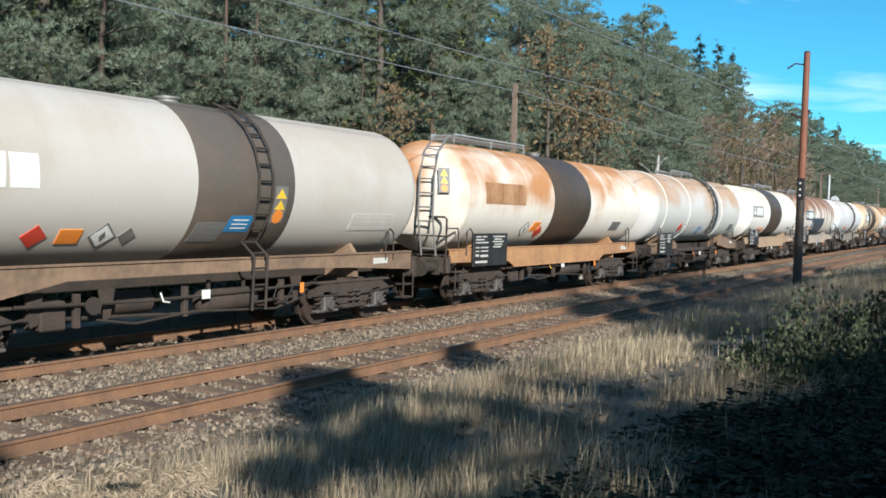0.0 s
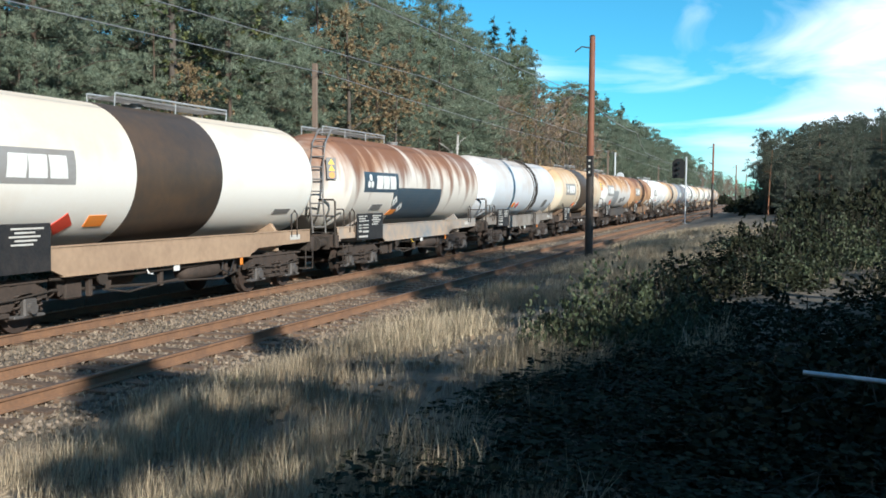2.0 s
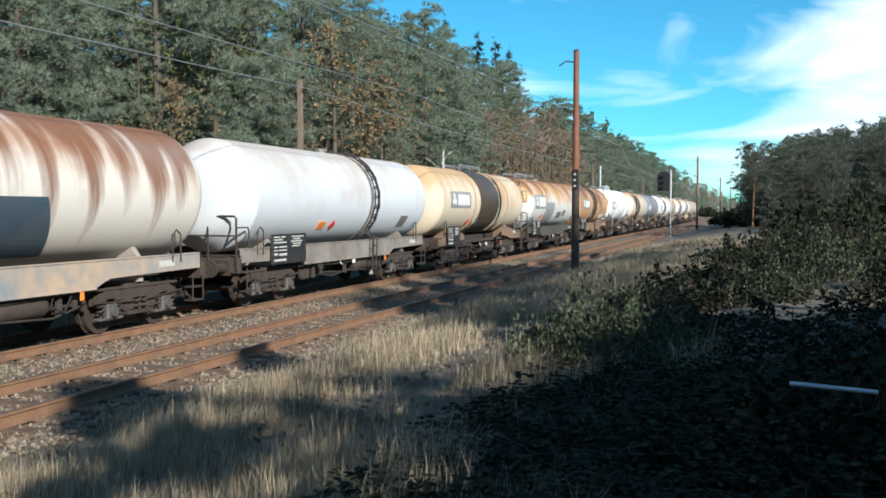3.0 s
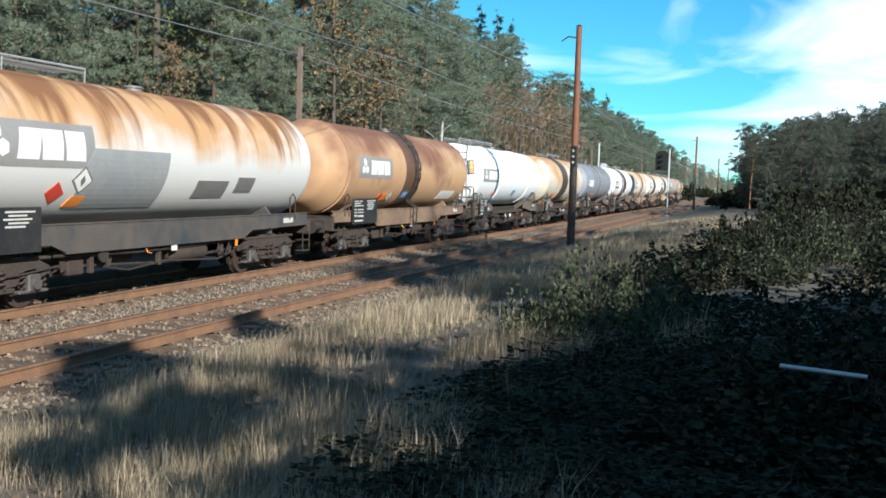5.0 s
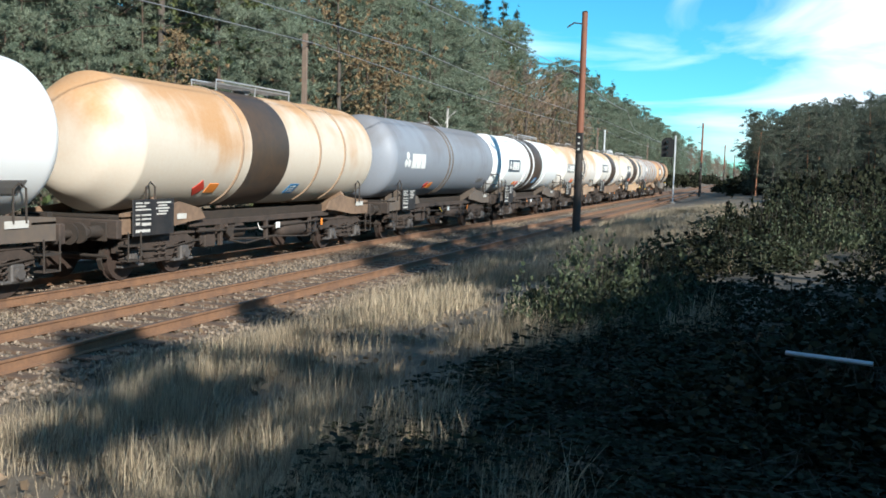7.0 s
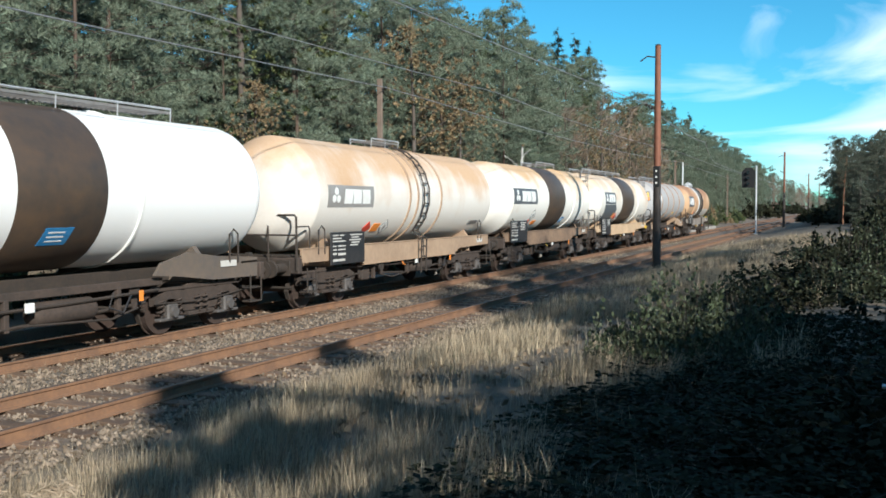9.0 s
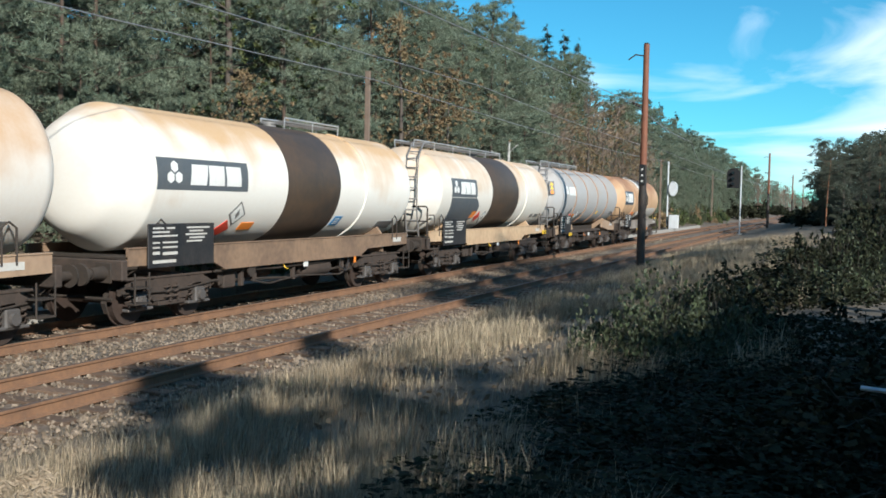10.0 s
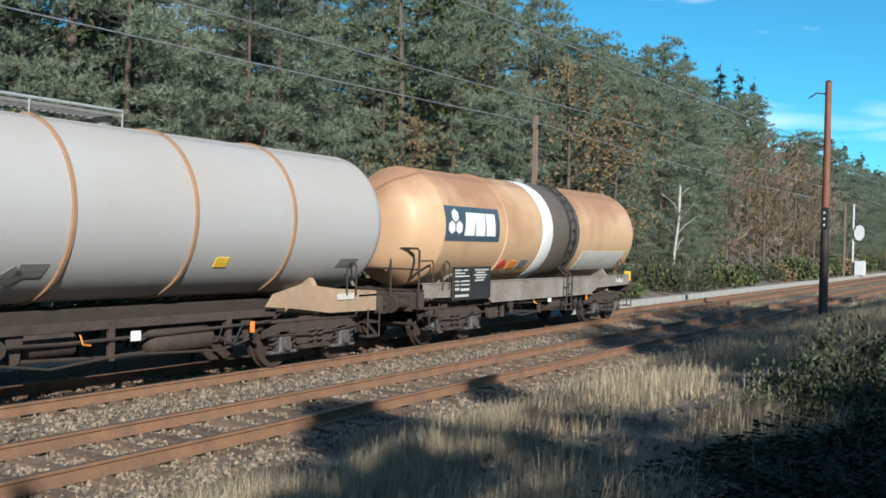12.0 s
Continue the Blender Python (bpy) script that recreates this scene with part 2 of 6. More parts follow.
DRY_GRASS = mat("dry_grass_blades", (0.43, 0.35, 0.24), 0.8, 0.0, (0.24, 0.185, 0.125), 0.35, 0.9, 0.0, island=0.6, spec=0.15)
GRASS_GREY = mat("weathered_thatch", (0.23, 0.19, 0.145), 0.9, 0.0, (0.13, 0.115, 0.085), 0.5, 0.9, 0.0, island=0.5, spec=0.1)
GRASS_GREEN = mat("green_blades", (0.085, 0.115, 0.045), 0.7, 0.0, (0.17, 0.15, 0.07), 0.8, 0.8, 0.0, island=0.4, spec=0.2)
WEED_BROWN = mat("dead_weed_stalk", (0.15, 0.105, 0.068), 0.85, 0.0, (0.085, 0.06, 0.042), 1.5, 0.8, 0.0, island=0.4)
WIRE = mat("wire_metal", (0.34, 0.34, 0.35), 0.5, 0.4, (0.12, 0.12, 0.12), 3.0, 0.5, 0.0)
GALVANISED = mat("galvanised_steel", (0.50, 0.51, 0.52), 0.45, 0.3, (0.33, 0.32, 0.31), 4.0, 0.6)
AXLE_GREY = mat("axle_box_steel", (0.13, 0.12, 0.115), 0.6, 0.2, (0.07, 0.055, 0.045), 5.0, 0.7)
POST_WOOD = mat("weathered_post", (0.24, 0.17, 0.125), 0.85, 0.0, (0.14, 0.10, 0.08), 2.0, 0.7, 0.2)
PLUME = mat("feathery_plume", (0.46, 0.37, 0.27), 0.8, 0.0, (0.33, 0.25, 0.17), 1.5, 0.7, 0.0, island=0.25, spec=0.15)
SIGNAL_BLACK = mat("signal_black", (0.008, 0.008, 0.009), 0.8, 0.0, (0.014, 0.013, 0.012), 3.0, 0.4, 0.0)
LITTER = mat("leaf_litter", (0.20, 0.14, 0.085), 0.9, 0.0, (0.11, 0.08, 0.055), 3.0, 0.8, 0.0, island=0.5)
GLASS_DARK = mat("dark_lens", (0.01, 0.01, 0.012), 0.15, 0.0, (0.02, 0.02, 0.02), 3.0, 0.3, 0.0)


# ---- mesh helpers ----
def obj(name, bm, material, parent=None, label="", smooth=False):
    me = bpy.data.meshes.new(name)
    bm.to_mesh(me)
    bm.free()
    if smooth:
        me.shade_smooth()
        me.set_sharp_from_angle(angle=radians(40))
    me.materials.append(material)
    ob = new(name, me)
    if parent is not None:
        ob.parent = parent
    if label:
        ob["label"] = label
    return ob


def part(name, bm, material, parent, label="", smooth=False):
    return obj(name, bm, material, parent, label, smooth)


def shared(name, mesh, parent, m=None, label=""):
    ob = new(name, mesh)
    ob.parent = parent
    if m is not None:
        ob.matrix_basis = m
    if label:
        ob["label"] = label
    return ob


def box(bm, x0, x1, y0, y1, z0, z1, bevel=0.0):
    r = bmesh.ops.create_cube(bm, size=1)
    vs = r["verts"]
    for v in vs:
        v.co = Vector(((x0 + x1) / 2 + v.co.x * (x1 - x0), (y0 + y1) / 2 + v.co.y * (y1 - y0), (z0 + z1) / 2 + v.co.z * (z1 - z0)))
    if bevel:
        es = list({e for v in vs for e in v.link_edges})
        bmesh.ops.bevel(bm, geom=es, offset=bevel, segments=1, affect="EDGES")
    return bm


def cyl(bm, a, b, r, seg=10, r2=None):
    a, b = Vector(a), Vector(b)
    d = b - a
    m = Matrix.Translation((a + b) / 2) @ d.to_track_quat("Z", "Y").to_matrix().to_4x4()
    bmesh.ops.create_cone(bm, cap_ends=True, segments=seg, radius1=r, radius2=r if r2 is None else r2, depth=d.length, matrix=m)
    return bm


def tube(bm, pts, r, seg=6):
    """A bent tube through pts, with mitred joints."""
    pts = [Vector(p) for p in pts]
    rings = []
    for i, p in enumerate(pts):
        d = (pts[min(i + 1, len(pts) - 1)] - pts[max(i - 1, 0)]).normalized()
        up = Vector((0, 0, 1)) if abs(d.z) < 0.95 else Vector((0, 1, 0))
        s = d.cross(up).normalized()
        u = s.cross(d)
        rings.append([bm.verts.new(p + (s * math.cos(6.2832 * k / seg) + u * math.sin(6.2832 * k / seg)) * r) for k in range(seg)])
    for a, b in zip(rings, rings[1:]):
        for k in range(seg):
            bm.faces.new((a[k], a[(k + 1) % seg], b[(k + 1) % seg], b[k]))
    bm.faces.new(rings[0][::-1])
    bm.faces.new(rings[-1])
    return bm


def revolve_y(bm, prof, seg=64, z=0.0):
    """Turns (y, radius) pairs about the y axis at height z."""
    rings = []
    for y, r in prof:
        if r < 1e-4:
            rings.append([bm.verts.new((0, y, z))])
        else:
            rings.append([bm.verts.new((r * math.cos(6.28318 * k / seg), y, z + r * math.sin(6.28318 * k / seg))) for k in range(seg)])
    for a, b in zip(rings, rings[1:]):
        for k in range(seg):
            j = (k + 1) % seg
            if len(a) == 1:
                bm.faces.new((a[0], b[j], b[k]))
            elif len(b) == 1:
                bm.faces.new((a[k], a[j], b[0]))
            else:
                bm.faces.new((a[k], a[j], b[j], b[k]))
    bmesh.ops.recalc_face_normals(bm, faces=bm.faces)
    return bm


def extrude_poly(bm, pts, axis, lo, hi):
    """A prism: pts are 2D in the two other axes, extruded along axis 'x' or 'y' or 'z'."""
    def place(p, q):
        return {"x": (q, p[0], p[1]), "y": (p[0], q, p[1]), "z": (p[0], p[1], q)}[axis]
    a = [bm.verts.new(place(p, lo)) for p in pts]
    b = [bm.verts.new(place(p, hi)) for p in pts]
    bm.faces.new(a)
    bm.faces.new(b[::-1])
    for i in range(len(pts)):
        j = (i + 1) % len(pts)
        bm.faces.new((a[i], b[i], b[j], a[j]))
    bmesh.ops.recalc_face_normals(bm, faces=bm.faces)
    return bm


TANK_R, TANK_Z = 1.46, 2.86


def decal(polys, off=0.003, r=TANK_R, thick=0.004):
    """Thin plates on the barrel's flank: polygons of (along y, arc height above the waist)."""
    bm = bmesh.new()
    for poly in polys:
        vs = [bm.verts.new((0, y, s)) for y, s in poly]
        bm.faces.new(vs)
    lo, hi = min(v.co.z for v in bm.verts), max(v.co.z for v in bm.verts)
    k = math.ceil(lo / 0.12)
    while k * 0.12 < hi:
        bmesh.ops.bisect_plane(bm, geom=bm.verts[:] + bm.edges[:] + bm.faces[:], plane_co=(0, 0, k * 0.12), plane_no=(0, 0, 1))
        k += 1
    ext = bmesh.ops.extrude_face_region(bm, geom=bm.faces[:])
    outer = {g for g in ext["geom"] if isinstance(g, bmesh.types.BMVert)}
    for v in bm.verts:
        a = v.co.z / r
        rr = r + off + (0 if v in outer else -thick - off)
        v.co = Vector((rr * math.cos(a), v.co.y, rr * math.sin(a)))
    bmesh.ops.recalc_face_normals(bm, faces=bm.faces)
    return bm


def rect(y0, y1, s0, s1, slant=0.0):
    return [(y0, s0), (y1, s0), (y1 + slant, s1), (y0 + slant, s1)]


def diamond(y, s, r):
    return [(y - r, s), (y, s - r), (y + r, s), (y, s + r)]


# ---- setting ----
TRACK_FAR, TRACK_NEAR = -13.28, -9.46


def ground_z(x, y):
    """The cross-section of the cutting: bank with forest, two tracks, grassy verge that rises to the path."""
    prof = [(-400, 26.0), (-120, 20.0), (-60, 12.5), (-40, 12.5), (-28, 6.2), (-24, 3.4), (-21, 1.1), (-18, 0.1), (-16, -0.22), (-15.2, -0.225), (-7.9, -0.225), (-7.2, -0.16),
            (-6, 0.08), (-4, 0.45), (-2, 0.78), (0, 0.92), (4, 1.05), (12, 1.3), (40, 2.0), (400, 6.0)]
    for (x0, z0), (x1, z1) in zip(prof, prof[1:]):
        if x <= x1:
            z = z0 + (z1 - z0) * (x - x0) / (x1 - x0)
            break
    far = min(1.0, max(0.0, (y - 150) / 500))
    if x < -16:
        z = z * (1 - 0.75 * far)
    if x > -7.3:
        z += 0.10 * noise.noise(Vector((x * 0.35, y * 0.35, 0))) + 0.05 * noise.noise(Vector((x * 1.3, y * 1.3, 4)))
    elif x < -17:
        z += 0.5 * noise.noise(Vector((x * 0.15, y * 0.1, 0)))
    return z


def ground_material():
    m = mat("ground_soil", (0.19, 0.15, 0.105), 0.95, 0.0, (0.085, 0.068, 0.048), 1.1, 0.9, 0.6)
    n, l = m.node_tree.nodes, m.node_tree.links
    b = n["Principled BSDF"]
    soil = b.inputs["Base Color"].links[0].from_socket
    tc = n.new("ShaderNodeTexCoord")
    sep = n.new("ShaderNodeSeparateXYZ")
    l.new(tc.outputs["Object"], sep.inputs[0])
    wob = n.new("ShaderNodeTexNoise")
    wob.inputs["Scale"].default_value = 0.8
    l.new(tc.outputs["Object"], wob.inputs["Vector"])
    ad = n.new("ShaderNodeMath")
    ad.operation = "MULTIPLY_ADD"
    ad.inputs[1].default_value = 1.6
    l.new(wob.outputs[0], ad.inputs[0])
    l.new(sep.outputs[0], ad.inputs[2])
    # ballast between the two shoulders
    ramp = n.new("ShaderNodeMapRange")
    ramp.inputs["From Min"].default_value, ramp.inputs["From Max"].default_value = -6.9, -7.5
    l.new(ad.outputs[0], ramp.inputs[0])
    ramp2 = n.new("ShaderNodeMapRange")
    ramp2.inputs["From Min"].default_value, ramp2.inputs["From Max"].default_value = -16.6, -15.6
    l.new(ad.outputs[0], ramp2.inputs[0])
    both = n.new("ShaderNodeMath")
    both.operation = "MULTIPLY"
    l.new(ramp.outputs[0], both.inputs[0])
    l.new(ramp2.outputs[0], both.inputs[1])
    vor = n.new("ShaderNodeTexVoronoi")
    vor.inputs["Scale"].default_value = 16
    l.new(tc.outputs["Object"], vor.inputs["Vector"])
    rp = n.new("ShaderNodeValToRGB")
    rp.color_ramp.elements[0].color = (0.085, 0.064, 0.048, 1)
    rp.color_ramp.elements[1].color = (0.23, 0.19, 0.15, 1)
    sepc = n.new("ShaderNodeSeparateColor")
    l.new(vor.outputs["Color"], sepc.inputs[0])
    l.new(sepc.outputs[0], rp.inputs[0])
    mx = n.new("ShaderNodeMixRGB")
    l.new(both.outputs[0], mx.inputs[0])
    l.new(soil, mx.inputs[1])
    l.new(rp.outputs[0], mx.inputs[2])
    # brake rust beside each rail
    last = None
    for xr in (TRACK_FAR - 0.75, TRACK_FAR + 0.75, TRACK_NEAR - 0.75, TRACK_NEAR + 0.75):
        ds = n.new("ShaderNodeMath")
        ds.operation = "ADD"
        ds.inputs[1].default_value = -xr - 0.8
        l.new(ad.outputs[0], ds.inputs[0])
        ab = n.new("ShaderNodeMath")
        ab.operation = "ABSOLUTE"
        l.new(ds.outputs[0], ab.inputs[0])
        wr = n.new("ShaderNodeMapRange")
        wr.inputs["From Min"].default_value, wr.inputs["From Max"].default_value = 0.6, 0.25
        l.new(ab.outputs[0], wr.inputs[0])
        if last is None:
            last = wr.outputs[0]
        else:
            mxm = n.new("ShaderNodeMath")
            mxm.operation = "MAXIMUM"
            l.new(last, mxm.inputs[0])
            l.new(wr.outputs[0], mxm.inputs[1])
            last = mxm.outputs[0]
    fac = n.new("ShaderNodeMath")
    fac.operation = "MULTIPLY"
    fac.inputs[1].default_value = 0.6
    l.new(last, fac.inputs[0])
    mx3 = n.new("ShaderNodeMixRGB")
    mx3.inputs[2].default_value = (0.20, 0.125, 0.08, 1)
    l.new(fac.outputs[0], mx3.inputs[0])
    l.new(mx.outputs[0], mx3.inputs[1])
    l.new(mx3.outputs[0], b.inputs["Base Color"])
    return m


def build_ground():
    xs = [-400, -250, -160, -120, -90, -70, -60, -50, -44, -40, -36, -32, -28, -25, -22, -20, -18, -17, -16, -15.2, -14, -12, -10, -8.6, -7.9, -7.2]
    xs += [-7.2 + 0.4 * i for i in range(1, 31)] + [6, 8, 10, 12, 16, 22, 30, 40, 70, 120, 250, 400]
    ys = [-300, -200, -120, -80, -50, -30, -20, -14, -10, -6, -3] + [0.5 * i for i in range(0, 61)] + [30 + 1.5 * i for i in range(1, 31)]
    ys += [80, 90, 100, 120, 140, 170, 200, 250, 300, 400, 550, 700, 1000, 1500, 2500]
    verts = [(x, y, ground_z(x, y)) for y in ys for x in xs]
    nx = len(xs)
    faces = [(j * nx + i, j * nx + i + 1, (j + 1) * nx + i + 1, (j + 1) * nx + i) for j in range(len(ys) - 1) for i in range(nx - 1)]
    me = bpy.data.meshes.new("ground")
    me.from_pydata(verts, [], faces)
    me.shade_smooth()
    me.materials.append(ground_material())
    tagged(new("ground", me), "dry grassy verge and stony trackbed in a wooded cutting", "ground", kind="structure")


build_ground()


def rail_mesh(y0, y1):
    prof = [(-0.07, -0.172), (0.07, -0.172), (0.07, -0.16), (0.012, -0.14), (0.009, -0.05), (0.035, -0.035), (0.036, -0.006), (0.028, 0.0),
            (-0.028, 0.0), (-0.036, -0.006), (-0.035, -0.035), (-0.009, -0.05), (-0.012, -0.14), (-0.07, -0.16)]
    return extrude_poly(bmesh.new(), prof, "y", y0, y1)


def build_track(name, xc, label, head):
    track = tagged(new(name), label, "railway track", kind="structure")
    track.location = (xc, 0, 0)
    for sx in (-1, 1):
        r = part("rail", rail_mesh(-60, 1400), RAIL_RUST, track)
        r.location.x = sx * 0.753
        hd = part("rail_head", box(bmesh.new(), -0.03, 0.03, -60, 1400, 0.0005, 0.003), head, track, "worn running surface")
        hd.location.x = sx * 0.753
    return track


near_track = build_track("track_near", TRACK_NEAR, "rusty rails on brown sleepers with weedy ballast", RAIL_DULL)
far_track = build_track("track_far", TRACK_FAR, "rusty rails on brown sleepers under the train", RAIL_HEAD)

# concrete cable duct beyond the far track
duct = tagged(new("cable_duct"), "pale concrete cable duct along the far track", "cable duct", kind="structure")
duct_mesh = None
for i in range(64):
    if duct_mesh is None:
        bm = box(bmesh.new(), -0.22, 0.22, 0.01, 1.99, -0.30, 0.05, 0.02)
        ob = part("duct_cover", bm, CONCRETE, duct)
        duct_mesh = ob.data
    else:
        ob = shared("duct_cover", duct_mesh, duct)
    ob.location = (-15.55, -4 + 2 * i, 0)


def build_mast(x, y, top, name="wooden_mast", r0=0.17, r1=0.12, lower=True):
    """A rust-red catenary mast with a short bracket, a marker and insulators."""
    mast = tagged(new(name), "rust-red metal line mast with a short side bracket", "line mast", "masts along the line")
    z0 = ground_z(x, y) - 0.1
    mast.location = (x, y, z0)
    h = top - z0
    part("shaft", cyl(bmesh.new(), (0, 0, 0), (0, 0, h), r0, 14, r1), POLE_RUST, mast, smooth=True)
    if lower:
        part("base_coat", cyl(bmesh.new(), (0, 0, 0), (0, 0, h * 0.47), r0 + 0.008, 14, r0 - (r0 - r1) * 0.42 + 0.008), POLE_DARK, mast, "dark lower coat", smooth=True)
    part("cap", cyl(bmesh.new(), (0, 0, h), (0, 0, h + 0.06), r1 + 0.015, 14, r1 * 0.6), POLE_DARK, mast)
    mk = part("marker_plate", box(bmesh.new(), -0.13, 0.13, -r0 - 0.03, -r0 + 0.02, h * 0.38, h * 0.47, 0.01), SIGNAL_BLACK, mast, "black marker plate with white bars")
    for k in range(3):
        zz = h * (0.392 + 0.026 * k)
        part("marker_bar", box(bmesh.new(), -0.04, 0.04, -r0 - 0.036, -r0 - 0.0301, zz, zz + 0.08), PAINT_PALE, mk, "white marker bar")
    bm = bmesh.new()
    tube(bm, [(0, 0, h - 0.5), (-0.45, 0, h - 0.42), (-0.75, 0, h - 0.62)], 0.03)
    part("bracket", bm, POLE_DARK, mast, "dark bent bracket")
    bm = bmesh.new()
    for k in range(3):
        cyl(bm, (-0.2 - 0.11 * k, 0, h - 2.62 + 0.06 * k), (-0.27 - 0.11 * k, 0, h - 2.58 + 0.06 * k), 0.07, 10)
    tube(bm, [(0, 0, h - 2.7), (-0.55, 0, h - 2.42)], 0.02)
    part("insulator", bm, POLE_DARK, mast, "dark ribbed insulator")
    return mast


MASTS = [(-7.42, 40.2, 9.33), (-7.5, 130.0, 9.6), (-7.5, 215.0, 9.6), (-7.5, 300.0, 9.6)]
for q in MASTS:
    build_mast(*q)


def build_far_post(x, y, top, white=True):
    post = tagged(new("line_post"), "slim weathered brown line post beyond the train", "line post", "posts behind the far track")
    z0 = ground_z(x, y) - 0.1
    post.location = (x, y, z0)
    h = top - z0
    part("shaft", extrude_poly(bmesh.new(), [(-0.085, -0.07), (0.085, -0.07), (0.085, 0.07), (-0.085, 0.07)], "z", 0, h), POST_WOOD, post)
    part("wire_clamp", box(bmesh.new(), -0.12, 0.32, -0.03, 0.03, h - 0.42, h - 0.37, 0.008), POLE_DARK, post, "dark wire clamp")
    part("insulator", cyl(bmesh.new(), (0.28, 0, h - 0.37), (0.28, 0, h - 0.26), 0.035, 8, 0.025), POLE_DARK, post)
    return post


for q in [(-16.9, 32.9, 7.55), (-16.9, 102, 7.5), (-16.9, 150, 7.5), (-16.9, 200, 7.5), (-16.9, 250, 7.5)]:
    build_far_post(*q)


def sag_wire(name, pts, sag, r, label):
    """A hanging wire over the supports pts."""
    bm = bmesh.new()
    path = []
    for a, b in zip(pts, pts[1:]):
        a, b = Vector(a), Vector(b)
        for k in range(8):
            f = k / 8
            path.append(a.lerp(b, f) - Vector((0, 0, sag * 4 * f * (1 - f))))
    path.append(Vector(pts[-1]))
    tube(bm, path, r, 5)
    return tagged(obj(name, bm, WIRE), label, "wire", "wires over the line")


sag_wire("line_wire", [(-16.6, -25, 6.9), (-16.6, 32.9, 7.2), (-16.6, 102, 7.3), (-16.6, 200, 7.3), (-16.6, 300, 7.3)], 0.35, 0.017, "thin grey line wire hung along the forest edge")
sag_wire("line_wire", [(-16.6, -25, 7.7), (-16.6, 45, 8.4), (-16.6, 102, 8.4), (-16.6, 200, 8.4), (-16.6, 300, 8.4)], 0.3, 0.017, "thin grey line wire hung along the forest edge")
sag_wire("line_wire", [(-9.7, -80, 7.1), (-9.7, -20, 7.1), (-8.0, 40.2, 6.93)], 0.25, 0.012, "thin grey line wire hung along the masts")
sag_wire("feeder_cable", [(-7.98, 40.2, 6.95), (-9.5, 70, 7.2), (-13.2, 105, 7.3), (-13.2, 200, 7.3)], 0.25, 0.022, "sagging dark feeder cable hung from the mast")
sag_wire("span_wire", [(-7.9, 40.2, 6.95), (-16.8, 52, 6.3)], 0.05, 0.015, "thin wire spanning the tracks from the mast")


def build_signal():
    """The black-backed line signal on a white mast."""
    sig = tagged(new("railway_signal"), "black signal head on a thin white mast", "signal")
    x, y = -8.15, 96.4
    sig.location = (x, y, ground_z(x, y))
    part("mast", cyl(bmesh.new(), (0, 0, -0.1), (0, 0, 6.75), 0.075, 12), mat("signal_white", (0.62, 0.64, 0.66), 0.5, 0.0, (0.4, 0.4, 0.4), 2.0, 0.5), sig, smooth=True)
    hd = part("head", extrude_poly(bmesh.new(), [(-1.35, 4.6), (-0.15, 4.6), (-0.1, 6.2), (-0.4, 6.55), (-1.0, 6.55), (-1.35, 6.2)], "y", -0.12, 0.14), SIGNAL_BLACK, sig, "black signal backboard")
    for z in (5.0, 5.55, 6.1):
        part("hood", cyl(bmesh.new(), (-0.75, -0.12, z), (-0.75, -0.42, z), 0.15, 12), GLASS_DARK, hd)
    part("head_arm", box(bmesh.new(), -0.3, 0.0, -0.05, 0.05, 5.0, 5.12, 0.01), POLE_DARK, sig)
    part("foot", box(bmesh.new(), -0.25, 0.25, -0.25, 0.25, -0.2, 0.12, 0.03), CONCRETE, sig)
    s2 = tagged(new("shunting_signal"), "white relay box and lamp on a white post", "signal")
    x, y = -16.6, 105.0
    s2.location = (x, y, -0.2)
    wm = mat("signal_box_white", (0.66, 0.67, 0.68), 0.5, 0.0, (0.45, 0.45, 0.45), 2.0, 0.5)
    part("post", cyl(bmesh.new(), (0, 0, -0.1), (0, 0, 7.6), 0.09, 10), wm, s2)
    housing = part("lamp_housing", cyl(bmesh.new(), (0, -0.3, 0), (0, 0.25, 0), 0.62, 18), wm, s2, "oval white lamp housing", smooth=True)
    housing.matrix_basis = pose(0.60, 0, 4.6) @ Matrix.Diagonal((0.75, 1, 1.3, 1))
    part("lens", cyl(bmesh.new(), (0.60, 0.25, 4.6), (0.60, 0.3, 4.6), 0.36, 14), GLASS_DARK, s2)
    part("relay_box", box(bmesh.new(), 0.25, 1.25, -0.4, 0.4, 0.1, 1.7, 0.03), wm, s2, "white relay box")
    part("ladder", tube(bmesh.new(), [(0.16, 0, 0), (0.16, 0, 4.4)], 0.03), STEEL_GREY, s2)


build_signal()

# pale pole lying in the brambles
bm = cyl(bmesh.new(), (0.20, 5.70, 1.50), (0.65, 5.57, 1.50), 0.014, 10)
tagged(obj("fallen_pole", bm, mat("pale_metal", (0.55, 0.58, 0.62), 0.4, 0.5, (0.35, 0.36, 0.38), 6.0, 0.5), smooth=True), "thin pale metal pole lying in the brambles", "pole")


# ---- the tank train ----
SPEED = 20.0
# where the couplings stand along the line at the start
COUPLINGS = [3.95, 19.22, 34.49, 49.5, 64.0, 79.3, 94.3, 109.85, 124.9, 139.95, 154.68, 168.93, 183.37, 198.33, 212.85, 227.05, 242.1, 257.05, 271.6]
HALF = 6.85
EXT = 0.0


